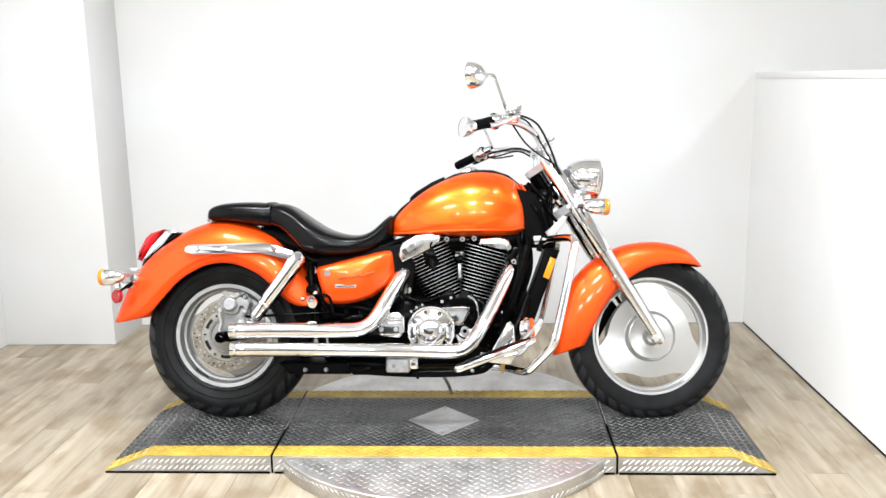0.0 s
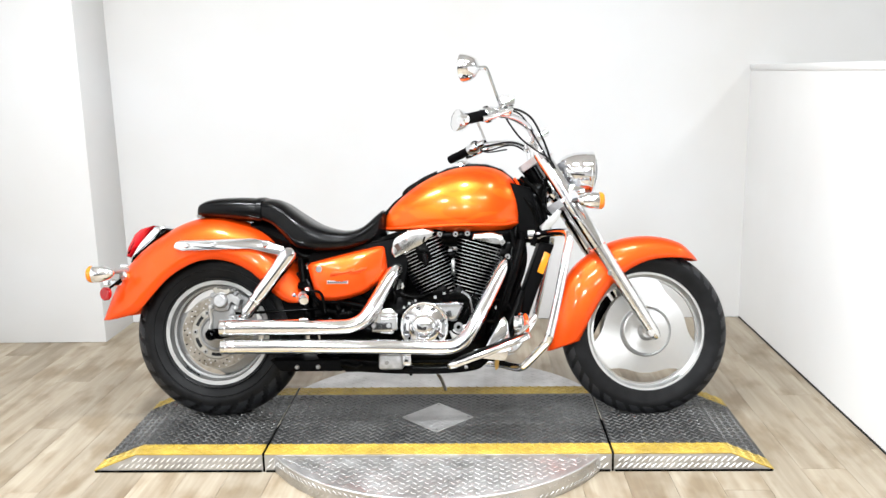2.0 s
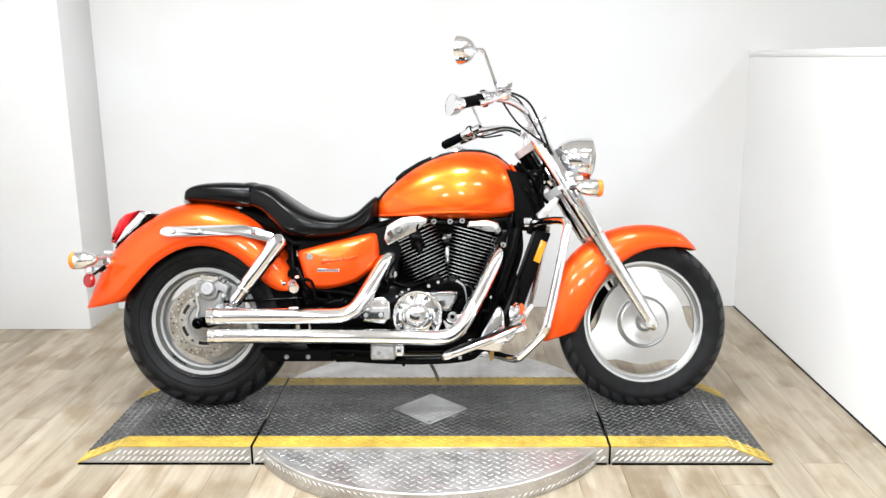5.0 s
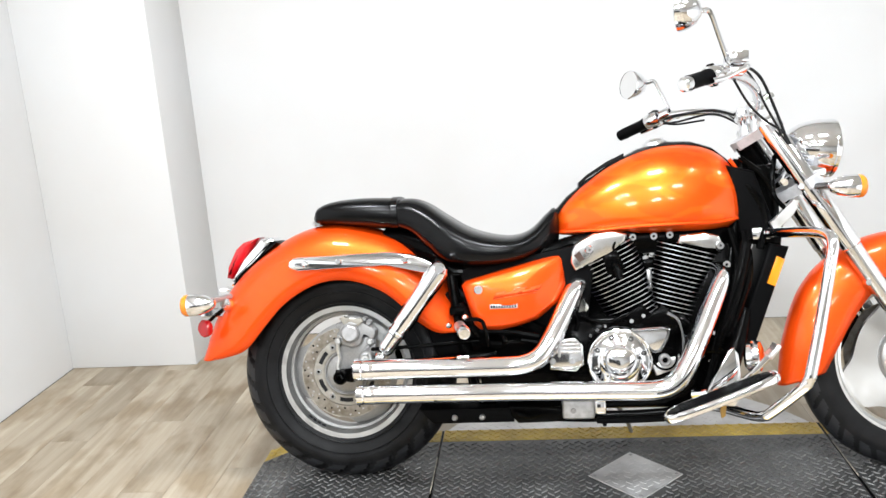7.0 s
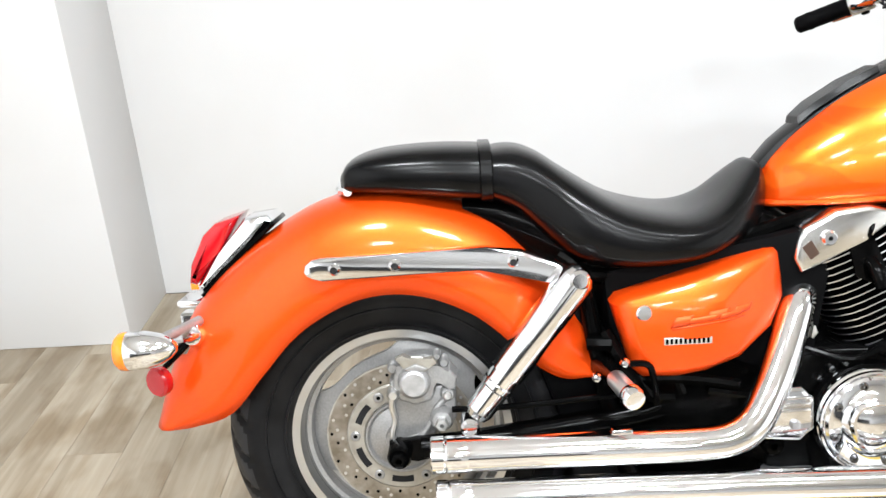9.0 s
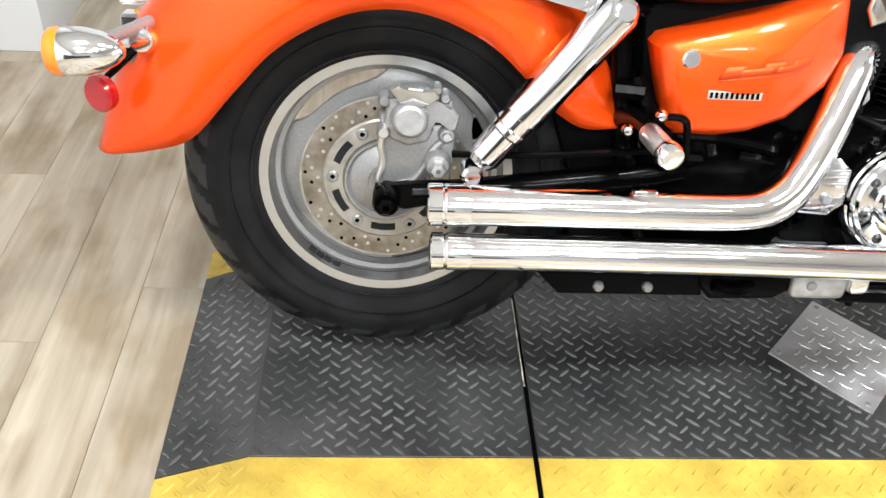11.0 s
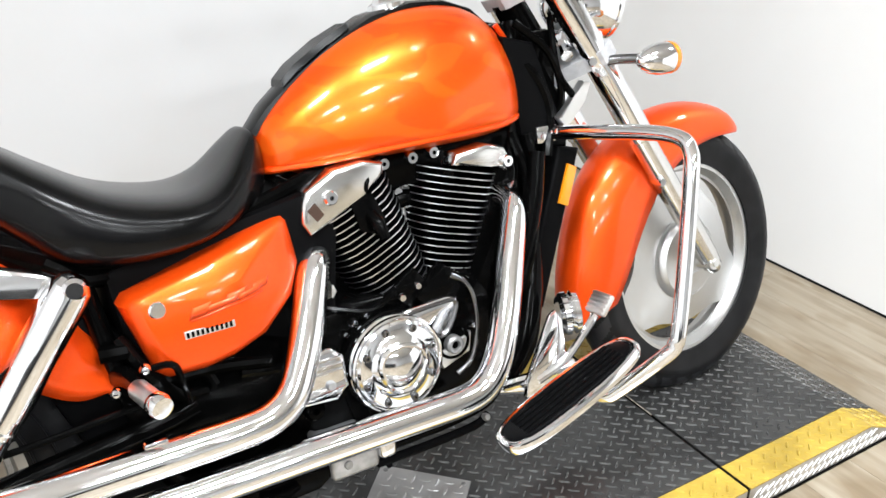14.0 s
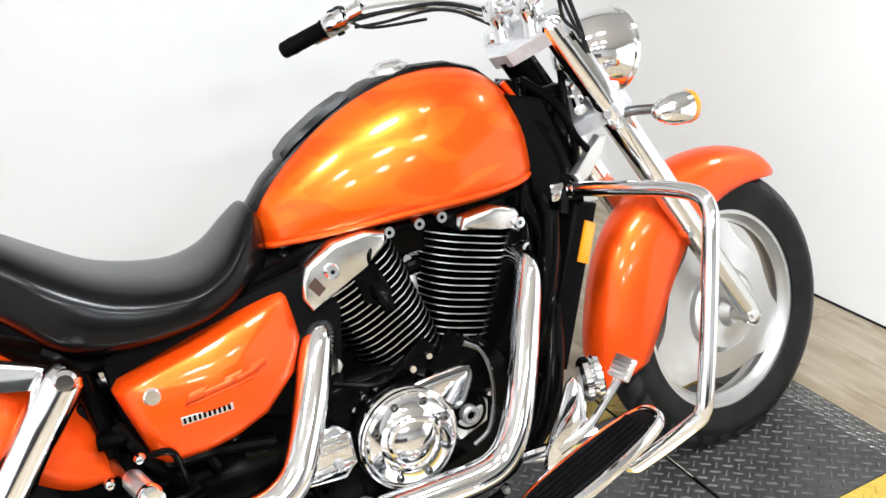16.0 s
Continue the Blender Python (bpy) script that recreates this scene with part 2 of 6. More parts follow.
def part(name, bm, mat, parent=None, label="", smooth=True, m=None, angle=35):
    """One mesh object of a bmesh, under a thing or a part."""
    if m is not None:
        bmesh.ops.transform(bm, matrix=m, verts=bm.verts)
    bmesh.ops.recalc_face_normals(bm, faces=bm.faces)
    me = bpy.data.meshes.new(name)
    bm.to_mesh(me)
    bm.free()
    me.materials.append(mat)
    if smooth:
        me.shade_smooth()
        me.set_sharp_from_angle(angle=radians(angle))
    ob = new(name, me)
    if parent is not None:
        ob.parent = parent
    if label:
        tagged(ob, label)
    return ob


def pieces(name, bm, mat, parent, label="", m=None):
    """The loose pieces of a bmesh, each as a part of its own."""
    bm.verts.ensure_lookup_table()
    left, made = set(bm.verts), []
    while left:
        todo = [left.pop()]
        got = set(todo)
        while todo:
            v = todo.pop()
            for e in v.link_edges:
                o = e.other_vert(v)
                if o not in got:
                    got.add(o)
                    todo.append(o)
        left -= got
        made.append(got)
    obs = []
    for got in sorted(made, key=lambda g: min(v.index for v in g)):
        one = B()
        to = {v: one.verts.new(v.co) for v in got}
        for f in {f for v in got for f in v.link_faces}:
            one.faces.new([to[v] for v in f.verts])
        obs.append(part(name, one, mat, parent, label, m=m))
    bm.free()
    return obs


def box(bm, lo, hi, bevel=0.0, m=None, segs=2):
    c = [(a + b) / 2 for a, b in zip(lo, hi)]
    s = [abs(b - a) for a, b in zip(lo, hi)]
    r = bmesh.ops.create_cube(bm, size=1, matrix=Matrix.Translation(c) @ Matrix.Diagonal((*s, 1)))
    vs = r["verts"]
    if bevel:
        es = list({e for v in vs for e in v.link_edges})
        g = bmesh.ops.bevel(bm, geom=es, offset=bevel, segments=segs, affect="EDGES", profile=0.5)
        vs = list({v for f in g["faces"] for v in f.verts} | {v for v in vs if v.is_valid})
    if m is not None:
        bmesh.ops.transform(bm, matrix=m, verts=vs)
    return bm


def loft(bm, loops, cap=True, closed=True):
    rows = [[bm.verts.new(p) for p in loop] for loop in loops]
    n = len(rows[0])
    for a, b in zip(rows, rows[1:]):
        for k in range(n if closed else n - 1):
            bm.faces.new((a[k], a[(k + 1) % n], b[(k + 1) % n], b[k]))
    if cap and closed:
        bm.faces.new(rows[0][::-1])
        bm.faces.new(rows[-1])
    return bm


def smooth_path(pts, per=6):
    """Catmull-Rom through the points."""
    p = [Vector(q) for q in pts]
    p = [2 * p[0] - p[1]] + p + [2 * p[-1] - p[-2]]
    out = []
    for a, b, c, d in zip(p, p[1:], p[2:], p[3:]):
        for k in range(per):
            t = k / per
            out.append(0.5 * (2 * b + (c - a) * t + (2 * a - 5 * b + 4 * c - d) * t * t + (3 * b - a - 3 * c + d) * t**3))
    return out + [p[-2]]


def tube(bm, pts, radius, per=6, sides=16, ends=True):
    """A round bar along a smooth path; radius may be a list, one a point."""
    path = smooth_path(pts, per) if per > 1 else [Vector(q) for q in pts]
    if isinstance(radius, (list, tuple)):
        xs = np.linspace(0, len(radius) - 1, len(path))
        rad = np.interp(xs, range(len(radius)), radius)
    else:
        rad = [radius] * len(path)
    loops, up = [], None
    for k, q in enumerate(path):
        d = (path[min(k + 1, len(path) - 1)] - path[max(k - 1, 0)]).normalized()
        if up is None:
            up = d.orthogonal().normalized()
        up = (up - d * up.dot(d)).normalized()
        side = d.cross(up)
        r = float(rad[k])
        loops.append([q + up * (r * math.cos(a)) + side * (r * math.sin(a)) for a in (2 * math.pi * i / sides for i in range(sides))])
    return loft(bm, loops, ends)


def lathe(bm, profile, m=None, segs=48, close=False):
    """Turn (radius, height) pairs about the local z axis."""
    rows = []
    for r, h in profile:
        if r < 1e-6:
            rows.append([bm.verts.new((0, 0, h))])
        else:
            rows.append([bm.verts.new((r * math.cos(a), r * math.sin(a), h)) for a in np.linspace(0, 2 * math.pi, segs, endpoint=False)])
    pairs = list(zip(rows, rows[1:])) + ([(rows[-1], rows[0])] if close else [])
    for a, b in pairs:
        for k in range(segs):
            k2 = (k + 1) % segs
            if len(a) == 1 and len(b) == 1:
                break
            if len(a) == 1:
                bm.faces.new((a[0], b[k], b[k2]))
            elif len(b) == 1:
                bm.faces.new((a[k], b[0], a[k2]))
            else:
                bm.faces.new((a[k], b[k], b[k2], a[k2]))
    if m is not None:
        bmesh.ops.transform(bm, matrix=m, verts=[v for row in rows for v in row])
    return bm


def axis_to(origin, way):
    """A matrix that lays local z along a way, at an origin."""
    return Matrix.Translation(origin) @ Vector(way).to_track_quat("Z", "Y").to_matrix().to_4x4()


def slab(bm, outline, v0, v1, bevel=0.0, segs=2):
    """A plate with an outline in x and height, between two lateral offsets."""
    a = [bm.verts.new((x, v0, w)) for x, w in outline]
    b = [bm.verts.new((x, v1, w)) for x, w in outline]
    n = len(a)
    fs = [bm.faces.new(a), bm.faces.new(b[::-1])]
    for k in range(n):
        fs.append(bm.faces.new((a[k], b[k], b[(k + 1) % n], a[(k + 1) % n])))
    if bevel:
        es = [e for f in fs[:2] for e in f.edges]
        bmesh.ops.bevel(bm, geom=es, offset=bevel, segments=segs, affect="EDGES", profile=0.5)
    return bm


def B():
    return bmesh.new()


def bolt(bm, at, way, r=0.008, h=0.008):
    lathe(bm, [(0, -0.004), (r, -0.004), (r, h * 0.7), (r * 0.8, h), (0, h)], axis_to(at, way), 10)


def at_world(name, m=None):
    ob = new(name)
    if m is not None:
        ob.matrix_basis = m
    return ob


# ---- room ----
XL, XR, YB, YC, YF, ZC = -2.38, 1.612, 1.33, 0.96, -8.0, 2.95


def wall(name, lo, hi, label, mat=None):
    return tagged(part(name, box(B(), lo, hi), mat or WALL, smooth=False), label, "wall", kind="structure")


wall("wall_back", (-2.6, YB, 0), (4.4, YB + 0.15, ZC), "plain white painted back wall")
wall("wall_left", (XL - 0.15, -3.0, 0), (XL, YB, ZC), "plain white painted side wall")
# Unseen, like wall_front; the grey is tuned for reflections in the chrome.
wall("wall_left_rear", (XL - 0.15, YF, 0), (XL, -3.004, ZC), "grey painted side wall", GREYWALL)
# Two unseen dark panels, added only to darken bands in the chrome.
wall("unseen_panel_left", (XL, YF + 0.025, 0), (XL + 0.02, -3.6, 1.3), "unseen dark panel added for dark bands in the chrome", DARKPANEL)
wall("unseen_panel_rear", (XL + 0.025, YF, 0), (0.5, YF + 0.02, 1.3), "unseen dark panel added for dark bands in the chrome", DARKPANEL)
tagged(part("wall_column", box(B(), (XL, YC, 0), (-1.79, YB, ZC), 0.004), WALL), "white painted boxed-out wall corner", "column", kind="structure")
wall("wall_right_low", (XR, -2.6, 0), (XR + 0.14, YB, 1.335), "white half-height partition wall", LIFTED_WHITE)
tagged(part("wall_ledge", box(B(), (XR - 0.004, -2.6, 1.335), (XR + 0.16, YB, 1.366), 0.003), LIFTED_WHITE), "white ledge capping the low wall", "ledge", kind="structure")
# Dark strip standing in for the shadow gap at the wall's foot.
tagged(part("trim_gap_shade", box(B(), (XR - 0.002, -2.6, 0.0005), (XR - 0.0003, YB - 0.004, 0.006)), GREYPLASTIC, smooth=False), "thin dark strip for the shadow gap below the low wall", "trim", kind="structure")
wall("wall_far_right", (4.25, YF, 0), (4.4, YB, ZC), "pale grey wall beyond the low partition", DARKWALL)
wall("wall_front", (-2.6, YF - 0.15, 0), (4.4, YF, ZC), "plain grey painted wall", GREYWALL)
tagged(part("ceiling", box(B(), (-2.6, YF - 0.15, ZC), (4.4, YB + 0.15, ZC + 0.1)), CEIL, smooth=False), "plain white ceiling", "ceiling", kind="structure")
FLOORBASE = material("dark_floor", (0.035, 0.034, 0.033), 0.7)
vary(FLOORBASE, 3, (0.028, 0.027, 0.026), (0.045, 0.044, 0.043))
floor = tagged(part("floor", box(B(), (-2.6, YF - 0.15, -0.1), (4.4, YB + 0.15, -0.004)), FLOORBASE, smooth=False), "wood-look vinyl plank floor in grey beige", "floor", kind="structure")

# ---- turntable and platform ----
TOP = 0.068
Y0, Y1 = -0.55, 0.09


def treads(bm, spots, length, width, height):
    """Raised lozenge bars at (x, y, z, angle, slope)."""
    for x, y, z, a, sl in spots:
        m = Matrix.Translation((x, y, z)) @ Matrix.Rotation(sl, 4, "Y") @ Matrix.Rotation(a, 4, "Z")
        base = [(-length / 2, 0), (-length / 4, -width / 2), (length / 4, -width / 2), (length / 2, 0), (length / 4, width / 2), (-length / 4, width / 2)]
        lo = [bm.verts.new(m @ Vector((p, q, -0.0005))) for p, q in base]
        hi = [bm.verts.new(m @ Vector((p * 0.75, q * 0.45, height))) for p, q in base]
        bm.faces.new(hi)
        for k in range(6):
            bm.faces.new((lo[k], lo[(k + 1) % 6], hi[(k + 1) % 6], hi[k]))
    return bm


def grid_spots(x0, x1, y0, y1, z, step, keep=None, slope=0.0):
    """Two interleaved lattices of bars, one for each slant."""
    out = []
    sx, sy = step * 1.5, step * 1.25
    for odd in (0, 1):
        y = y0 + sy * (0.3 + 0.5 * odd)
        while y < y1 - step * 0.3:
            x = x0 + sx * (0.3 + 0.5 * odd)
            while x < x1 - step * 0.3:
                zz = z(x) if callable(z) else z
                if keep is None or keep(x, y):
                    out.append((x, y, zz, radians(40 if odd else -40), slope))
                x += sx
            y += sy
    return out


table = at_world("turntable")
tagged(table, "round silver diamond-plate turntable on the floor", "turntable")
DX, DY, DR = 0.02, -0.2, 0.665
part("disc", lathe(B(), [(0, 0), (DR - 0.002, 0), (DR, 0.003), (DR, 0.059), (DR - 0.003, 0.062), (0, 0.062)], Matrix.Translation((DX, DY, 0)), 96), PLATE, table)
tr = treads(B(), grid_spots(-0.7, 0.72, -0.87, 0.48, 0.062, 0.027, lambda x, y: math.hypot(x - DX, y - DY) < DR - 0.02 and not (Y0 - 0.01 < y < Y1 + 0.01)), 0.024, 0.0060, 0.0010)
tagged(part("tread", tr, PLATE, table, smooth=False), kind="stuff")

bm = B()
for k in range(int(2 * math.pi * DR / 0.022)):
    for j in range(2):
        a = (k + 0.5 * j) * 0.022 / DR
        m = Matrix.Translation((DX + DR * math.cos(a), DY + DR * math.sin(a), 0.018 + 0.024 * j)) @ Matrix.Rotation(a, 4, "Z") @ Matrix.Rotation(radians(90), 4, "Y") @ Matrix.Rotation(radians(48 if j else -48), 4, "Z")
        base = [(-0.012, 0), (0, -0.0032), (0.012, 0), (0, 0.0032)]
        lo = [bm.verts.new(m @ Vector((p, q, -0.0008))) for p, q in base]
        hi = [bm.verts.new(m @ Vector((p * 0.65, q * 0.4, 0.0011))) for p, q in base]
        bm.faces.new(hi)
        for i in range(4):
            bm.faces.new((lo[i], lo[(i + 1) % 4], hi[(i + 1) % 4], hi[i]))
tagged(part("rim_tread", bm, PLATE, table, smooth=False), kind="stuff")


def platform_section(name, x0, x1, ridge, label):
    """One section of the ramp platform; ridge: where its outer slope begins, or None."""
    root = tagged(at_world(name), label, "platform", "ramp platform sections")
    if ridge is None:
        prof = [(x0, 0.0), (x1, 0.0), (x1, TOP - 0.004), (x0, TOP - 0.004)]
    elif ridge < 0:
        prof = [(x0, 0.0), (x1, 0.0), (x1, TOP - 0.004), (ridge, TOP - 0.004), (x0, 0.004)]
    else:
        prof = [(x0, 0.0), (x1, 0.0), (x1, 0.004), (ridge, TOP - 0.004), (x0, TOP - 0.004)]
    part("deck", slab(B(), prof, Y0, Y1), PLATE, root, "silver diamond-plate deck", smooth=False)

    def strip(nm, ya, yb, mat, lab):
        bm = B()
        e = 0.0005
        if ridge is None:
            xs = [(x0 + e, TOP), (x1 - e, TOP)]
        elif ridge < 0:
            xs = [(x0 + e, 0.008), (ridge, TOP), (x1 - e, TOP)]
        else:
            xs = [(x0 + e, TOP), (ridge, TOP), (x1 - e, 0.008)]
        loops = [[(x, ya, z - 0.0045), (x, yb, z - 0.0045), (x, yb, z - 0.0008), (x, yb - 0.0008, z), (x, ya + 0.0008, z), (x, ya, z - 0.0008)] for x, z in xs]
        loft(bm, loops)
        return part(nm, bm, mat, root, lab, smooth=False)

    strip("mat", Y0 + 0.082, Y1 - 0.082, MAT, "black rubber tread mat")
    strip("yellow_stripe", Y0, Y0 + 0.08, YELLOW, "worn yellow safety stripe")
    strip("yellow_stripe", Y1 - 0.08, Y1, YELLOW, "worn yellow safety stripe")
    if ridge is None:
        zf, flat, slope = (lambda x: TOP), (x0, x1), None
    elif ridge < 0:
        zf, flat, slope = (lambda x: TOP), (ridge, x1), (x0, ridge, -math.atan2(TOP - 0.008, ridge - x0))
    else:
        zf, flat, slope = (lambda x: TOP), (x0, ridge), (ridge, x1, math.atan2(TOP - 0.008, x1 - ridge))
    step = 0.0245
    for mat, nm, ya, yb in ((MAT, "tread", Y0 + 0.083, Y1 - 0.083), (YELLOW, "stripe_tread", Y0, Y0 + 0.08), (YELLOW, "stripe_tread", Y1 - 0.08, Y1)):
        spots = grid_spots(flat[0] + 0.002, flat[1] - 0.002, ya, yb, TOP, step, lambda x, y: abs(x - 0.012) + abs(y + 0.235) > 0.15)
        if slope:
            s0, s1, ang = slope
            line = (lambda x: 0.008 + (TOP - 0.008) * (x - s0) / (s1 - s0)) if ridge < 0 else (lambda x: TOP - (TOP - 0.008) * (x - s0) / (s1 - s0))
            spots += grid_spots(s0, s1, ya, yb, line, step, None, ang)
        tagged(part(nm, treads(B(), spots, 0.0272, 0.0062, 0.0030), TREAD if mat is MAT else YTREAD, root, smooth=False), kind="stuff")
    # tread bars on the upright front edge
    bm = B()
    for k in range(int((x1 - x0) / 0.0205)):
        for j in range(2):
            x, z = x0 + 0.014 + (k + 0.5 * j) * 0.0205, 0.021 + j * 0.024
            lim = TOP - 0.014
            if ridge is not None:
                lim = min(lim, (x - x0) / abs(ridge - x0) * TOP - 0.014 if ridge < 0 else (x1 - x) / (x1 - ridge) * TOP - 0.014)
            if z < lim and x < x1 - 0.012:
                m = Matrix.Translation((x, Y0 - 0.0002, z)) @ Matrix.Rotation(radians(90), 4, "X") @ Matrix.Rotation(radians(42), 4, "Z")
                base = [(-0.0145, 0), (-0.006, -0.0027), (0.006, -0.0027), (0.0145, 0), (0.006, 0.0027), (-0.006, 0.0027)]
                lo = [bm.verts.new(m @ Vector((p, q, 0))) for p, q in base]
                hi = [bm.verts.new(m @ Vector((p * 0.75, q * 0.4, 0.0019))) for p, q in base]
                bm.faces.new(hi)
                for i in range(6):
                    bm.faces.new((lo[i], lo[(i + 1) % 6], hi[(i + 1) % 6], hi[i]))
    # Thin black strip that draws the shadow line below the front edge.
    part("base_shade_strip", box(B(), (x0 + 0.004, Y0 - 0.003, 0.0002), (x1 - 0.004, Y0 - 0.0004, 0.007)), MATTE, root, "black base strip standing in for the base shadow", smooth=False)
    tagged(part("edge_tread", bm, EDGEGLINT, root, smooth=False), kind="stuff")
    return root


platform_section("ramp_section", -1.19, -0.588, -1.036, "black rubber ramp section with yellow edge stripes")
middle = platform_section("middle_section", -0.58, 0.624, None, "black rubber platform section with yellow edge stripes")
platform_section("ramp_section", 0.632, 1.176, 1.03, "black rubber ramp section with yellow edge stripes")
# Black filler in the gaps between the sections.
for x0, x1 in ((-0.588, -0.58), (0.624, 0.632)):
    part("seam_filler", box(B(), (x0 + 0.0003, Y0 + 0.001, 0.0), (x1 - 0.0003, Y1 - 0.001, TOP - 0.0008)), BLACK, middle, "black strip filling the joint", smooth=False)
bm = B()
dia = [(-0.137, 0), (0, -0.142), (0.137, 0), (0, 0.142)]
lo = [bm.verts.new((0.012 + p, -0.235 + q, TOP + 0.0002)) for p, q in dia]
hi = [bm.verts.new((0.012 + p * 0.99, -0.235 + q * 0.99, TOP + 0.0032)) for p, q in dia]
bm.faces.new(hi)
for k in range(4):
    bm.faces.new((lo[k], lo[(k + 1) % 4], hi[(k + 1) % 4], hi[k]))
DUST = material("worn_beige_edge", (0.42, 0.37, 0.30), 0.8)
vary(DUST, 60, (0.12, 0.11, 0.09), (0.5, 0.45, 0.37), 5.0)
SEAMS = ((-0.588, 0.0), (0.6285, 0.06))
plate = part("diamond_inlay", bm, PLATE, middle, "silver diamond-shaped tread plate", smooth=False)
tagged(part("tread", treads(B(), grid_spots(-0.14, 0.16, -0.39, -0.08, TOP + 0.0032, 0.026, lambda x, y: abs(x - 0.012) + abs(y + 0.235) < 0.115), 0.026, 0.007, 0.0009), PLATE, plate, smooth=False), kind="stuff")
bm = B()
for p, q in ((-0.118, 0), (0.118, 0), (0, -0.122), (0, 0.122)):
    lathe(bm, [(0, 0.0050), (0.0035, 0.0050), (0.0055, 0.0040), (0.0055, 0.003), (0, 0.003)], Matrix.Translation((0.012 + p, -0.235 + q, TOP)), 12)
pieces("inlay_screw", bm, CASTGREY, plate)
for x0, shift in SEAMS:
    part("worn_joint_edge", box(B(), (x0 + 0.0006, -0.32 + shift, TOP - 0.001), (x0 + 0.0030, -0.10 + shift, TOP + 0.0006)), DUST, middle, "worn beige edge of the joint", smooth=False)

# ---- motorcycle, leaning on its side stand ----
LEANING = 11.7
bike = at_world("motorcycle", pose(0, -0.175, TOP - 0.001, -LEANING, 0, 0))
tagged(bike, "orange cruiser motorcycle with much chrome, leaning on its stand", "motorcycle")

# steering: the front end is turned a little to the left about the raked head
HEAD, RAKE = Vector((0.33, 0, 0.98)), Vector((-0.52, 0, 0.855))
STEER = Matrix.Translation(HEAD) @ Matrix.Rotation(radians(5.0), 4, RAKE) @ Matrix.Translation(-HEAD)


def side_disc(x, v, w):
    """Local z of a lathe laid across the bike, towards its right side."""
    return Matrix.Translation((x, v, w)) @ Matrix.Rotation(radians(90), 4, "X")


def tyre_mesh(r, rim, half, blocks, sweep, deep):
    """A tyre whose shoulders carry slanted grooves."""
    bm = B()
    h = r - rim
    n, segs = 33, blocks * 12
    rows, cut = [], set()
    for i in range(n):
        ang = (2 * i / (n - 1) - 1) * radians(112)
        if abs(ang) < math.pi / 2:
            y, rr = half * math.sin(ang), rim + h * 0.46 + h * 0.54 * math.cos(ang)
        else:
            over = (abs(ang) - math.pi / 2) / radians(22)
            y, rr = half * math.copysign(1 - 0.22 * over, ang), rim + h * 0.46 * (1 - over)
        u = abs(ang) / (math.pi / 2)
        row = []
        for k in range(segs):
            a = 2 * math.pi * k / segs
            q = rr
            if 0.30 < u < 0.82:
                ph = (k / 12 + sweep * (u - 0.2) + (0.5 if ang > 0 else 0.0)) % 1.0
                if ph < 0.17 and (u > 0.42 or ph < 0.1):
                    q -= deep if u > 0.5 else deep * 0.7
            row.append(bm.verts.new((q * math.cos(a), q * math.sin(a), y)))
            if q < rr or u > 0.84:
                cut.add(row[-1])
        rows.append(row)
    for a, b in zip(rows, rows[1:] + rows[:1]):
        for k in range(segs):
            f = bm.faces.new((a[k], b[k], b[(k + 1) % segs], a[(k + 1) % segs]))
            # Groove shade painted by material: darker rubber in grooves and sidewalls, lighter tread.
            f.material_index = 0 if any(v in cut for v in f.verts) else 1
    return bm


def wheel_face(r_in, r_out, thick, slots, span, r0, r1, dish):
    """A cast wheel disc pierced by smooth crescent slots."""
    bm = B()
    n = 180

    def slot(a):
        return min(abs((math.degrees(a) - c + 180) % 360 - 180) for c in slots) / (span / 2)

    grid, opened = {}, []
    for k in range(n):
        d = slot(2 * math.pi * k / n)
        ri = r0 + (r1 - r0) * 0.97 * min(d, 1.0) ** 5
        opened.append(d < 1.0)
        rad = [r_in, r_in + 0.02, r0 - 0.014, ri, r1, r_out]
        hgt = [dish, dish, dish * 0.55, dish * (0.5 - 0.3 * (ri - r0) / (r1 - r0)), dish * 0.2, 0.0]
        a = 2 * math.pi * k / n
        for i, (rr, hh) in enumerate(zip(rad, hgt)):
            for side in (0, 1):
                grid[side, i, k] = bm.verts.new((rr * math.cos(a), rr * math.sin(a), hh - side * thick))
    for k in range(n):
        k2 = (k + 1) % n
        hole = opened[k] or opened[k2]
        for i in range(5):
            if i == 3 and hole:
                continue
            bm.faces.new((grid[0, i, k], grid[0, i, k2], grid[0, i + 1, k2], grid[0, i + 1, k]))
            bm.faces.new((grid[1, i, k], grid[1, i + 1, k], grid[1, i + 1, k2], grid[1, i, k2]))
        if hole:
            for i in (3, 4):
                bm.faces.new((grid[0, i, k], grid[0, i, k2], grid[1, i, k2], grid[1, i, k]))
    return bm


def rim_mesh(r, half):
    """The rim's barrel with rolled lips on both sides."""
    side = [(r + 0.004, half), (r + 0.005, half - 0.010), (r - 0.014, half - 0.016), (r - 0.014, half * 0.35)]
    face = [(r - 0.026, half * 0.30), (r - 0.021, half * 0.55), (r - 0.0155, half - 0.006), (r - 0.0125, half + 0.002), (r + 0.002, half + 0.003)]
    prof = side + [(x, -y) for x, y in side[::-1]] + [(x, -y) for x, y in face[::-1]] + face
    return lathe(B(), prof, None, 96, close=True)


# rear wheel
RX, RW, RR, RRIM = -0.83, 0.321, 0.328, 0.199
wheel = part("rear_wheel", rim_mesh(RRIM, 0.066), RIMALU, bike, "rear wheel with a machined aluminium rim", m=side_disc(RX, 0, RW))
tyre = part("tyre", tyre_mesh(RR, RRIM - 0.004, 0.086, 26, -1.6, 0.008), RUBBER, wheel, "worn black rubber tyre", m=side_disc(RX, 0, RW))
tyre.data.materials.append(WORN_LIT)
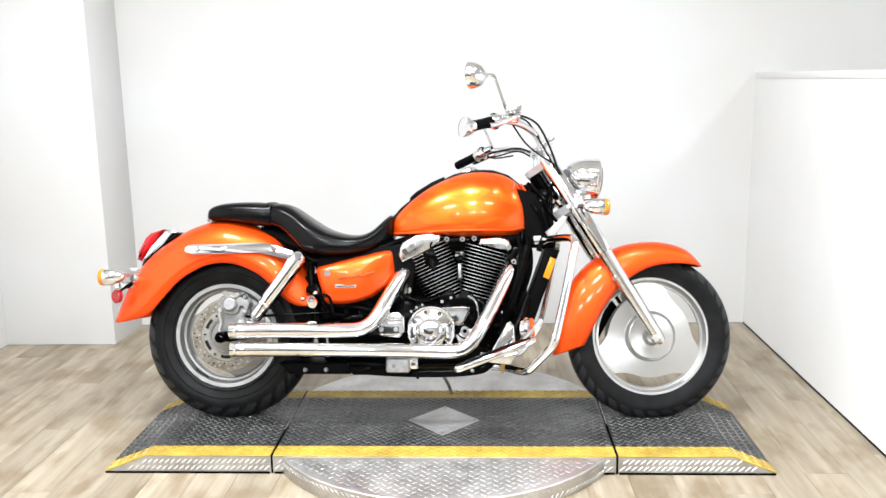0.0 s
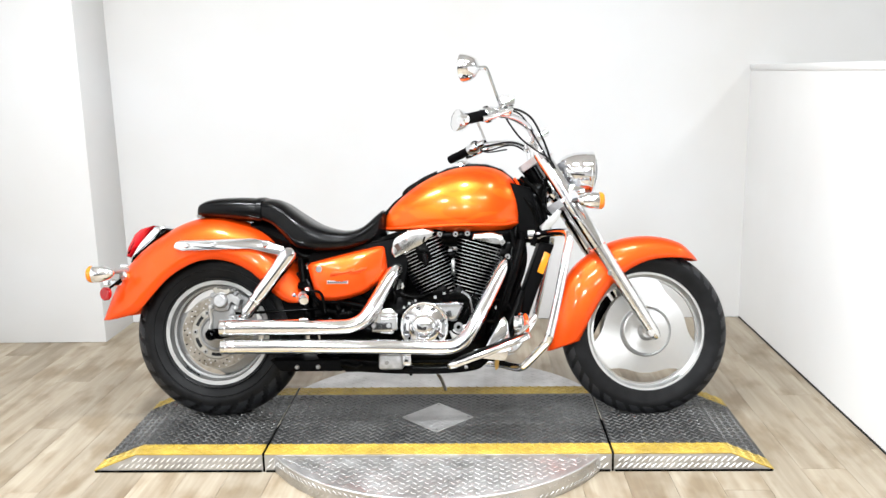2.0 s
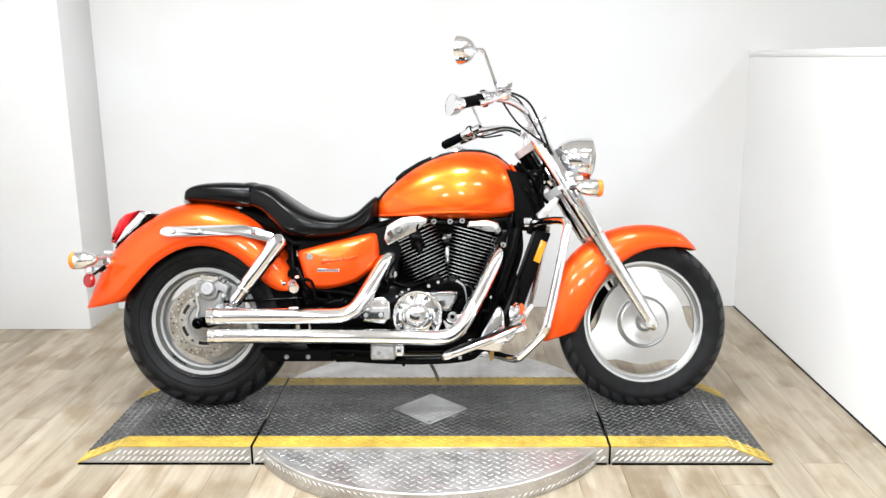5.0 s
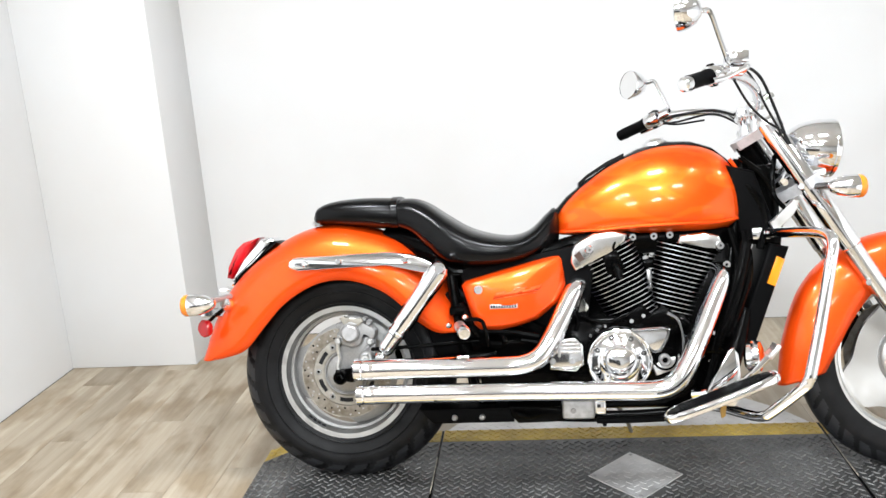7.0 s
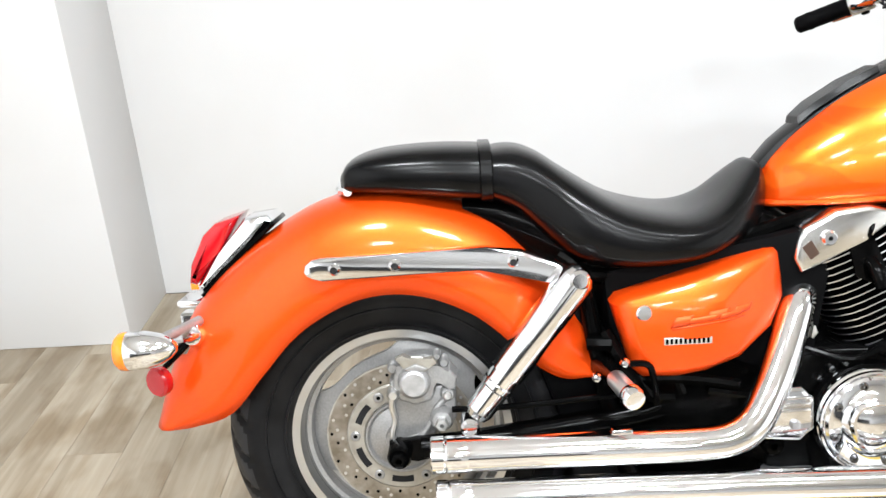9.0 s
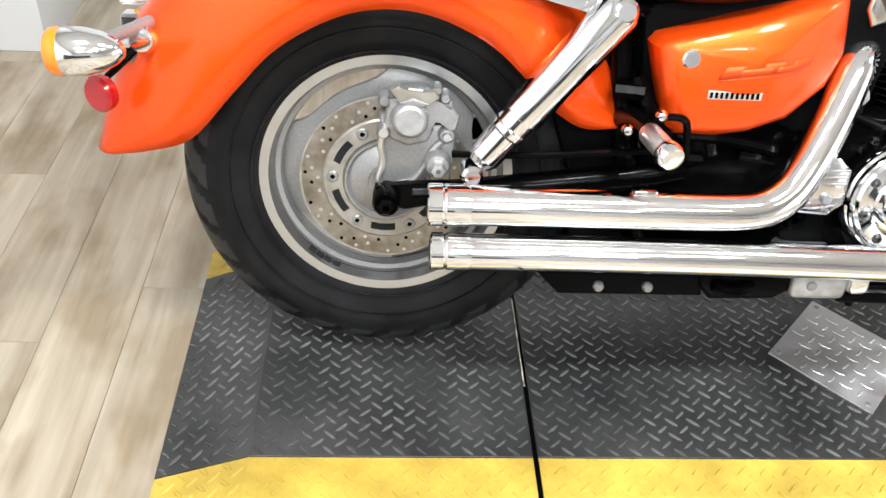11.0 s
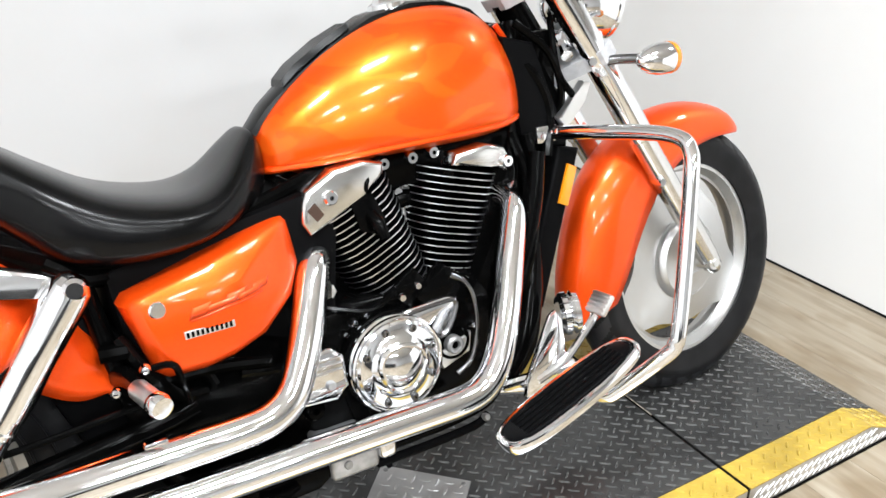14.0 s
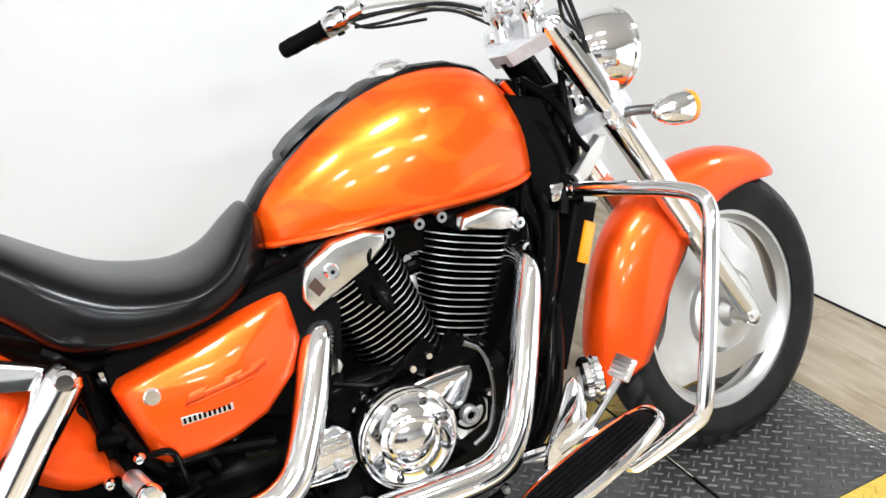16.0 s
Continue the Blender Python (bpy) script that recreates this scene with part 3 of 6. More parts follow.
for rr, yy in ((RRIM + 0.012, 0.0818), (RRIM + 0.046, 0.0858)):
    part("sidewall_rib", lathe(B(), [(rr - 0.0022, yy - 0.004), (rr - 0.0010, yy), (rr + 0.0010, yy), (rr + 0.0022, yy - 0.004)], side_disc(RX, 0, RW), 96, close=True), RUBBER, wheel)
part("disc_face", wheel_face(0.03, RRIM - 0.02, 0.012, (122, 242, 2), 66, 0.146, 0.170, 0.022), CASTGREY, wheel, "cast aluminium wheel disc with crescent slots", m=side_disc(RX, -0.012, RW))
part("rim_step", lathe(B(), [(0.168, 0.0), (0.178, 0.003), (0.180, 0.018), (0.171, 0.016)], side_disc(RX, -0.022, RW), 96, close=True), CASTGREY, wheel, "dark grey inner rim step")
# Black ring that paints the shade between rim lip and wheel disc.
part("rim_shade_ring", lathe(B(), [(0.1795, 0.0), (0.1835, 0.0), (0.1835, 0.036), (0.1805, 0.036)], side_disc(RX, -0.012, RW), 96, close=True), BLACK, wheel, "black ring painting the shade inside the rim")
part("hub", lathe(B(), [(0, 0.09), (0.028, 0.09), (0.030, 0.080), (0.055, 0.074), (0.060, 0.070), (0.0635, 0.076), (0.0665, 0.076), (0.0675, 0.06), (0.075, 0.03), (0.075, -0.06), (0, -0.06)], side_disc(RX, 0, RW), 64), CASTGREY, wheel, "dark cast wheel hub")
bm = B()
for t in (228, 233, 238, 243):
    box(bm, (-0.007, -0.004, 0.0), (0.007, 0.004, 0.005), 0.0015, m=side_disc(RX, -0.056, RW) @ Matrix.Rotation(radians(t), 4, "Z") @ Matrix.Translation((0.1805, 0, 0)) @ Matrix.Rotation(radians(90), 4, "Z"))
part("wheel_weight", bm, GREYPLASTIC, wheel, "small grey balance weights")
part("brake_disc", lathe(B(), [(0.102, 0.0005), (0.137, 0.0005), (0.137, 0.0055), (0.102, 0.0055)], side_disc(RX, -0.062, RW), 96, close=True), STEEL, wheel, "drilled steel brake disc")
part("disc_edge", lathe(B(), [(0.1345, 0.0050), (0.1376, 0.0050), (0.1376, 0.0062), (0.1345, 0.0062)], side_disc(RX, -0.062, RW), 96, close=True), CARRIER, wheel)
dark, light = B(), B()
for k in range(30):
    for j, rr in enumerate((0.109, 0.119, 0.129)):
        if (k + j) % 3 == 2:
            continue
        a = 2 * math.pi * (k + 0.33 * j) / 30
        lathe(light if (k * 7 + j * 3) % 5 < 3 else dark, [(0, 0.0060), (0.0030, 0.0060), (0.0030, 0.004)], Matrix.Translation((rr * math.cos(a), rr * math.sin(a), 0)), 8)
tagged(part("disc_hole", dark, BLACK, wheel, m=side_disc(RX, -0.062, RW)), kind="stuff")
tagged(part("disc_hole", light, FINEDGE, wheel, m=side_disc(RX, -0.062, RW)), kind="stuff")
part("disc_carrier", lathe(B(), [(0.0675, 0), (0.1015, 0), (0.1015, 0.006), (0.0985, 0.0085), (0.0705, 0.0085), (0.0675, 0.006)], side_disc(RX, -0.062, RW), 96, close=True), CARRIER, wheel, "tarnished steel disc carrier")
collar, core, slot = B(), B(), B()
for k in range(6):
    a0 = math.radians(k * 60 + 57)
    c, sn = 0.0855 * math.cos(a0), 0.0855 * math.sin(a0)
    lathe(collar, [(0.004, 0.012), (0.0075, 0.012), (0.0092, 0.0105), (0.0092, 0.008), (0.004, 0.008)], Matrix.Translation((c, sn, 0)), 14, close=True)
    lathe(core, [(0, 0.0105), (0.0042, 0.0105), (0.0042, 0.008)], Matrix.Translation((c, sn, 0)), 8)
    a1 = a0 + math.radians(30)
    ring = [(r1 * math.cos(a1 + u), r1 * math.sin(a1 + u)) for r1, us in ((0.0775, (-0.25, -0.15, -0.05, 0.05, 0.15, 0.25)), (0.0895, (0.23, 0.14, 0.05, -0.05, -0.14, -0.23))) for u in us]
    loft(slot, [[(x, y, z) for x, y in ring] for z in (0.0080, 0.0089)])
pieces("carrier_bolt", collar, CASTGREY, wheel, m=side_disc(RX, -0.062, RW))
pieces("bolt_socket", core, BLACK, wheel, m=side_disc(RX, -0.062, RW))
pieces("carrier_slot", slot, GREYPLASTIC, wheel, m=side_disc(RX, -0.062, RW))

# rear caliper and its bracket
bm = B()
slab(bm, [(-0.846, 0.352), (-0.836, 0.326), (-0.806, 0.322), (-0.786, 0.338), (-0.772, 0.352), (-0.742, 0.352), (-0.728, 0.372), (-0.728, 0.425), (-0.742, 0.436), (-0.785, 0.428), (-0.828, 0.425), (-0.836, 0.395)], -0.100, -0.116, 0.005, 3)
bracket = part("caliper_bracket", bm, CASTGREY, bike, "grey cast brake bracket")
bm = tube(B(), [(-0.812, -0.116, 0.334), (-0.79, -0.117, 0.343), (-0.772, -0.118, 0.368), (-0.762, -0.118, 0.392), (-0.742, -0.116, 0.412)], 0.006, 5, 8)
part("bracket_rib", bm, CASTGREY, bracket)
bm = B()
lathe(bm, [(0, 0.142), (0.016, 0.142), (0.020, 0.136), (0.020, 0.10), (0, 0.10)], side_disc(-0.754, 0, 0.376), 24)
lathe(bm, [(0, 0.132), (0.010, 0.132), (0.013, 0.127), (0.013, 0.10), (0, 0.10)], side_disc(-0.742, 0, 0.420), 20)
pieces("bracket_boss", bm, CASTGREY, bracket)
bm = B()
lathe(bm, [(0.004, 0.158), (0.010, 0.158), (0.012, 0.155), (0.012, 0.138), (0, 0.138)], side_disc(-0.754, 0, 0.374), 6)
lathe(bm, [(0, 0.138), (0.006, 0.138), (0.0075, 0.135), (0.0075, 0.128), (0, 0.128)], side_disc(-0.742, 0, 0.420), 10)
pieces("bracket_bolt", bm, ALU, bracket)
CAL = Matrix.Translation((0.010, 0, -0.027))
bm = B()
slab(bm, [(-0.842, 0.490), (-0.846, 0.462), (-0.835, 0.440), (-0.808, 0.430), (-0.780, 0.438), (-0.772, 0.455), (-0.777, 0.474), (-0.760, 0.473), (-0.753, 0.452), (-0.738, 0.456), (-0.734, 0.478), (-0.746, 0.492), (-0.766, 0.494), (-0.772, 0.506), (-0.790, 0.512), (-0.826, 0.510), (-0.834, 0.498)], -0.078, -0.132, 0.005, 3)
caliper = part("brake_caliper", bm, CASTGREY, bike, "grey cast brake caliper", m=CAL)
part("piston_housing", lathe(B(), [(0, 0.146), (0.024, 0.146), (0.028, 0.141), (0.030, 0.10), (0, 0.10)], side_disc(-0.808, 0, 0.474), 40), CASTGREY, caliper, m=CAL)
part("piston_cap", lathe(B(), [(0, 0.152), (0.020, 0.152), (0.0235, 0.149), (0.0235, 0.14), (0, 0.14)], side_disc(-0.808, 0, 0.474), 40), GREYMET, caliper, m=CAL)
bm = B()
slab(bm, [(-0.838, 0.518), (-0.820, 0.494), (-0.790, 0.492), (-0.766, 0.508), (-0.774, 0.520), (-0.79, 0.513), (-0.812, 0.515), (-0.824, 0.526)], -0.128, -0.142, 0.003)
part("pad_spring", bm, CARRIER, caliper, "bright pad spring plate", m=CAL)
slabs = B()
slab(slabs, [(-0.825, 0.500), (-0.804, 0.509), (-0.782, 0.500), (-0.795, 0.494)], -0.140, -0.146, 0.002)
part("spring_rib", slabs, CASTGREY, caliper, m=CAL)
bm = B()
for x, w, rr in ((-0.844, 0.468, 0.011), (-0.845, 0.494, 0.012), (-0.756, 0.500, 0.010), (-0.744, 0.470, 0.009), (-0.768, 0.512, 0.008)):
    lathe(bm, [(0, 0.120), (rr * 0.6, 0.120), (rr * 0.8, 0.116), (rr * 0.8, 0.09), (0, 0.09)], side_disc(x, 0, w), 12)
pieces("caliper_bolt", bm, CASTGREY, caliper, m=CAL)
part("brake_hose", tube(B(), [(-0.846, -0.132, 0.452), (-0.850, -0.128, 0.43), (-0.846, -0.122, 0.40), (-0.852, -0.122, 0.372), (-0.84, -0.12, 0.350), (-0.815, -0.118, 0.345)], 0.0055, 5, 10), ALU, caliper, m=CAL)
bm = B()
lathe(bm, [(0, 0.140), (0.007, 0.140), (0.011, 0.134), (0.011, 0.11), (0, 0.11)], side_disc(-0.846, 0, 0.452), 12)
part("hose_banjo", bm, ALU, caliper, m=CAL)
bm = B()
slab(bm, [(-0.60, 0.50), (-0.50, 0.56), (-0.45, 0.50), (-0.44, 0.36), (-0.50, 0.30), (-0.55, 0.36)], -0.095, 0.095, 0.01)
part("inner_mudguard", bm, MATTE, bike, "matte black inner mudguard")
bm = B()
slab(bm, [(-0.44, 0.20), (-0.42, 0.31), (-0.20, 0.32), (0.20, 0.31), (0.235, 0.26), (0.15, 0.195)], -0.10, 0.10, 0.01)
part("lower_frame_cover", bm, BLACK, bike, "black lower engine cover")

# swing arm and final drive
for v in (-0.135, 0.135):
    bm = B()
    tube(bm, [(-0.79, v, 0.328), (-0.70, v, 0.335), (-0.45, v * 0.9, 0.36), (-0.38, v * 0.8, 0.37)], [0.020, 0.020, 0.022, 0.026], 4, 12)
    part("swing_arm", bm, BLACK, bike, "black tubular swing arm")
bm = B()
lathe(bm, [(0.010, 0.165), (0.017, 0.168), (0.021, 0.16), (0.021, 0.12), (0, 0.12)], side_disc(RX, 0, RW), 24)
slab(bm, [(-0.848, 0.310), (-0.80, 0.302), (-0.72, 0.318), (-0.72, 0.345), (-0.80, 0.344), (-0.848, 0.340)], -0.122, -0.140, 0.004)
part("axle_block", bm, BLACK, bike, "black axle adjuster block")
part("axle_nut", lathe(B(), [(0.006, 0.178), (0.010, 0.178), (0.014, 0.174), (0.014, 0.15), (0.006, 0.15)], side_disc(RX, 0, RW), 6), BLACK, bike)
part("brake_rod", tube(B(), [(-0.735, -0.15, 0.40), (-0.62, -0.16, 0.405), (-0.42, -0.15, 0.415)], 0.0055, 3, 10), BLACK, bike)


def fender(rows, half, n=18, round_power=2.4):
    """A mudguard skin: rows of (crest x, crest w, edge x, edge w, width factor)."""
    bm = B()
    arr = np.array(rows, float)
    pts = smooth_path([Vector(r[:3]) for r in arr], 5)
    pt2 = smooth_path([Vector((r[3], r[4], 0)) for r in arr], 5)
    loops = []
    for p, q in zip(pts, pt2):
        c, e, wf = Vector((p[0], p[1])), Vector((q[0], q[1])), p[2]
        loop = []
        for k in range(n + 1):
            a = math.pi * k / n
            s, h = -math.cos(a), math.sin(a)
            y = half * wf * math.copysign(abs(s) ** (2 / round_power), s)
            t = abs(h) ** (2 / round_power)
            pos = e + (c - e) * t
            loop.append((pos.x, y, pos.y))
        loops.append(loop)
    return loft(bm, loops, cap=False, closed=False)


def skin(ob, thick):
    md = ob.modifiers.new("thickness", "SOLIDIFY")
    md.thickness, md.offset = thick, -1
    return ob


# rear mudguard: crest x, w, width factor, edge x, w
rear_rows = [
    (-1.270, 0.378, 0.96, -1.228, 0.378), (-1.244, 0.465, 1.02, -1.175, 0.388), (-1.203, 0.556, 1.04, -1.112, 0.41), (-1.142, 0.630, 1.03, -1.05, 0.478),
    (-1.062, 0.692, 1.0, -0.987, 0.543), (-0.96, 0.748, 1.0, -0.906, 0.589), (-0.839, 0.772, 1.0, -0.835, 0.604), (-0.738, 0.752, 1.0, -0.765, 0.595),
    (-0.648, 0.714, 1.0, -0.695, 0.564), (-0.585, 0.66, 1.0, -0.645, 0.524), (-0.52, 0.585, 0.98, -0.60, 0.476), (-0.475, 0.51, 0.95, -0.545, 0.44), (-0.46, 0.45, 0.9, -0.49, 0.437)]
skin(part("rear_mudguard", fender(rear_rows, 0.138, 22, 2.6), ORANGE, bike, "glossy metallic orange rear mudguard", angle=60), 0.004)

# chrome mudguard rails
for s in (-1, 1):
    bm = B()
    top = [(-0.960, 0.656), (-0.956, 0.668), (-0.945, 0.676), (-0.93, 0.679), (-0.755, 0.682), (-0.66, 0.683), (-0.60, 0.674), (-0.545, 0.652), (-0.50, 0.624)]
    low = [(-0.512, 0.600), (-0.552, 0.618), (-0.61, 0.638), (-0.67, 0.646), (-0.755, 0.645), (-0.93, 0.641), (-0.945, 0.642), (-0.956, 0.648)]
    slab(bm, [(x - 0.007, w - 0.003) for x, w in top + low], s * 0.134, s * 0.160, 0.006, 3)
    rail = part("mudguard_rail", bm, CHROME, bike, "chrome mudguard rail")
    bm = B()
    for x, w in ((-0.915, 0.657), (-0.815, 0.659), (-0.622, 0.655), (-0.535, 0.617)):
        lathe(bm, [(0, 0.170), (0.006, 0.170), (0.010, 0.165), (0.010, 0.156), (0, 0.156)], side_disc(x, 0, w) if s < 0 else Matrix.Translation((x, 0, w)) @ Matrix.Rotation(radians(-90), 4, "X"), 12)
    pieces("rail_bolt", bm, CHROME, rail)
    # shock absorber
    a, b = Vector((-0.522, s * 0.178, 0.624)), Vector((-0.706, s * 0.162, 0.380))
    d = (b - a).normalized()
    L = (b - a).length
    bm = B()
    lathe(bm, [(0, -0.022), (0.012, -0.021), (0.022, -0.015), (0.029, -0.003), (0.031, 0.01), (0.031, 0.195), (0.027, 0.197), (0.027, 0.215), (0.0285, 0.218), (0.0285, 0.226), (0.025, 0.23), (0.025, L - 0.03), (0.020, L - 0.018), (0, L - 0.018)], axis_to(a, d), 32)
    shock = part("shock_absorber", bm, CHROME, bike, "chrome-covered shock absorber", angle=18)
    bm = B()
    for q, rr in ((a + d * -0.004, 0.017), (b, 0.016)):
        lathe(bm, [(0, 0.03), (rr * 0.7, 0.03), (rr, 0.024), (rr, -0.024), (0, -0.024)], axis_to(q, (0, s, 0)), 16)
    pieces("shock_eye", bm, CHROME, shock)

# tail lamp
bm = slab(B(), [(-1.172, 0.598), (-1.10, 0.668), (-1.034, 0.724), (-1.043, 0.736), (-1.085, 0.732), (-1.135, 0.672), (-1.182, 0.612)], -0.046, 0.046, 0.012, 3)
base = part("tail_lamp", bm, CHROME, bike, "chrome tail lamp housing on the mudguard")
bm = slab(B(), [(-1.183, 0.614), (-1.196, 0.618), (-1.190, 0.652), (-1.163, 0.704), (-1.140, 0.724), (-1.092, 0.738), (-1.137, 0.672)], -0.048, 0.048, 0.014, 3)
part("tail_lens", bm, RED, base, "red tail lamp lens")
bm = slab(B(), [(-1.168, 0.592), (-1.098, 0.662), (-1.030, 0.719), (-1.034, 0.726), (-1.104, 0.668), (-1.175, 0.598)], -0.05, 0.05, 0.002)
part("lamp_gasket", bm, BLACK, base, "black rubber gasket")


def indicator(name, at, face, stalk, m=None, s=1.0):
    """A bullet-shaped turn signal; face: the way that its lens looks."""
    mt = axis_to(at, face)
    bm = lathe(B(), [(0, -0.062), (0.008, -0.060), (0.017, -0.05), (0.025, -0.034), (0.0305, -0.012), (0.0315, 0.006), (0.031, 0.016), (0, 0.016)], mt, 32)
    ob = part(name, bm, CHROME, bike, "chrome bullet turn signal", m=m)
    part("signal_lens", lathe(B(), [(0.0312, 0.0155), (0.0318, 0.02), (0.031, 0.028), (0.026, 0.034), (0, 0.036)], mt, 32), AMBER, ob, "amber signal lens", m=m)
    part("stalk", tube(B(), [at, stalk], 0.009, 3, 12), CASTGREY, ob, m=m)
    return ob


for s in (-1, 1):
    indicator("rear_turn_signal", (-1.233 - 0.006 * s, s * 0.226, 0.556), (-1, 0, -0.04), (-1.165, s * 0.10, 0.566))
    bm = lathe(B(), [(0, -0.010), (0.024, -0.010), (0.026, -0.004), (0.026, 0.004), (0.022, 0.008), (0, 0.010)], axis_to((-1.226, s * 0.163, 0.480), (-0.5, 0.85 * s, 0)), 28)
    part("side_reflector", bm, RED, bike, "round red reflector")
    part("reflector_bracket", tube(B(), [(-1.23, s * 0.15, 0.49), (-1.195, s * 0.135, 0.52), (-1.16, s * 0.10, 0.555)], 0.005, 4, 8), BLACK, bike)
bm = B()
box(bm, (-1.222, -0.045, 0.574), (-1.165, 0.045, 0.588), 0.005)
part("plate_bracket", bm, CHROME, bike, "chrome licence plate bracket")
for s in (-1, 1):
    bm = loft(B(), [[(x, s * (v + dv * c), w + dw * d) for c, d in ((-1, -0.7), (-0.7, -1), (0.7, -1), (1, -0.7), (1, 0.7), (0.7, 1), (-0.7, 1), (-1, 0.7))] for x, v, w, dv, dw in ((-1.258, 0.090, 0.520, 0.019, 0.012), (-1.256, 0.090, 0.520, 0.022, 0.014), (-1.205, 0.090, 0.520, 0.022, 0.014), (-1.190, 0.090, 0.520, 0.018, 0.016), (-1.150, 0.088, 0.520, 0.018, 0.016))])
    arm = part("signal_bracket", bm, CHROME, bike, "chrome turn signal bracket", angle=25)
    part("bracket_cap", lathe(B(), [(0, -0.02), (0.017, -0.02), (0.020, -0.012), (0.020, 0.008), (0.016, 0.014), (0, 0.015)], axis_to((-1.172, s * 0.118, 0.545), (0, s, 0.2)), 24), CHROME, arm)


def rounded(x, top, bottom, half, power=2.6, n=28, low=0.5):
    """A closed cross-section of a soft body at x."""
    loop = []
    mid, up, dn = bottom + (top - bottom) * low, (top - bottom) * (1 - low), (top - bottom) * low
    for a in np.linspace(0, 2 * math.pi, n, endpoint=False):
        c, s = math.cos(a), math.sin(a)
        y = half * math.copysign(abs(c) ** (2 / power), c)
        w = mid + (up if s > 0 else dn) * math.copysign(abs(s) ** (2 / power), s)
        loop.append((x, y, w))
    return loop


def body(rows, power=2.6, low=0.5, n=32, per=4):
    """A soft body through rows of x, top, bottom, half width."""
    pts = [(r[0], r[1], r[2]) for r in rows]
    a = smooth_path(pts, per)
    b = smooth_path([(r[3], 0, 0) for r in rows], per)
    return loft(B(), [rounded(p[0], p[1], p[2], max(q[0], 0.004), power, n, low) for p, q in zip(a, b)])


# seat
seat = part("seat", body([
    (-0.665, 0.830, 0.750, 0.105), (-0.61, 0.834, 0.724, 0.117), (-0.565, 0.818, 0.680, 0.132), (-0.51, 0.780, 0.634, 0.157), (-0.43, 0.732, 0.618, 0.172),
    (-0.33, 0.708, 0.626, 0.168), (-0.265, 0.722, 0.640, 0.142), (-0.215, 0.766, 0.655, 0.105), (-0.19, 0.785, 0.670, 0.078), (-0.178, 0.770, 0.690, 0.055)], 3.2, 0.45), VINYL, bike, "black vinyl rider seat", angle=70)
part("pillion_pad", body([
    (-0.908, 0.800, 0.772, 0.055), (-0.89, 0.822, 0.767, 0.088), (-0.84, 0.837, 0.762, 0.102), (-0.75, 0.842, 0.752, 0.108), (-0.67, 0.838, 0.742, 0.108), (-0.655, 0.832, 0.742, 0.104)], 3.2, 0.45), VINYL, bike, "black vinyl pillion seat pad", angle=70)
part("seat_base", body([(-0.70, 0.745, 0.71, 0.06), (-0.64, 0.745, 0.68, 0.07), (-0.58, 0.735, 0.62, 0.08), (-0.52, 0.70, 0.59, 0.095), (-0.44, 0.66, 0.58, 0.11), (-0.40, 0.64, 0.59, 0.11)], 3.2, 0.5), BLACK, seat, "black plastic seat base")
strap = loft(B(), [rounded(x, 0.838 + d, 0.742 - d, 0.110 + d, 3.2, 32, 0.45) for x, d in ((-0.668, 0.0), (-0.666, 0.0035), (-0.648, 0.0035), (-0.646, 0.0))])
part("seat_strap", strap, VINYL, seat, "black strap across the seat")
bm = B()
tube(bm, [(-0.895, -0.07, 0.772), (-0.912, -0.035, 0.772), (-0.916, 0, 0.772), (-0.912, 0.035, 0.772), (-0.895, 0.07, 0.772)], 0.008, 4, 8)
part("seat_bracket", bm, CHROME, seat)

# tank
tank_rows = [(-0.184, 0.744, 0.710, 0.02), (-0.176, 0.771, 0.704, 0.048), (-0.15, 0.806, 0.701, 0.073), (-0.10, 0.851, 0.698, 0.096), (-0.03, 0.899, 0.696, 0.117), (0.05, 0.935, 0.695, 0.131),
             (0.13, 0.953, 0.694, 0.137), (0.21, 0.951, 0.694, 0.132), (0.27, 0.931, 0.696, 0.118), (0.312, 0.897, 0.704, 0.097), (0.335, 0.855, 0.720, 0.072), (0.346, 0.80, 0.745, 0.038)]
tank = part("fuel_tank", body(tank_rows, 2.35, 0.22, 40, 5), TANKPAINT, bike, "glossy metallic orange teardrop fuel tank", angle=80)
# the welded seam round the tank's lower edge
bm = B()


def on_tank(row, degrees, out=0.001):
    """A point of the tank's right flank, by the angle round its section."""
    x, top, bot, half = row
    cs, sn = math.cos(radians(degrees)), math.sin(radians(degrees))
    up, dn = (top - bot) * 0.78, (top - bot) * 0.22
    return (x, -(half + out) * abs(cs) ** (2 / 2.35), bot + dn + (up if sn > 0 else dn) * math.copysign(abs(sn) ** (2 / 2.35), sn))


flank = [on_tank(r, -27) for r in tank_rows[1:-3]] + [on_tank(tank_rows[-3], -22), (0.337, -0.060, 0.734), (0.350, -0.050, 0.775), (0.350, -0.047, 0.820), (0.338, -0.045, 0.862), (0.316, -0.042, 0.899)]
ring = flank[::-1] + [(x, -y, w) for x, y, w in flank]
tube(bm, ring, 0.0058, 4, 10)
part("tank_seam", bm, ORANGE, tank)
# black console strap along the tank's crest
bm = B()
loops = []
for x, w, h in ((-0.19, 0.772, 0.028), (-0.15, 0.816, 0.034), (-0.09, 0.862, 0.04), (-0.02, 0.906, 0.045), (0.06, 0.944, 0.047), (0.14, 0.960, 0.047), (0.21, 0.957, 0.045), (0.27, 0.937, 0.038), (0.315, 0.90, 0.03)):
    loops.append([(x, -h, w - 0.02), (x, -h * 0.9, w - 0.004), (x, -h * 0.6, w), (x, h * 0.6, w), (x, h * 0.9, w - 0.004), (x, h, w - 0.02)])
loft(bm, loops)
console = part("tank_console", bm, VINYL, bike, "black vinyl strap along the tank")
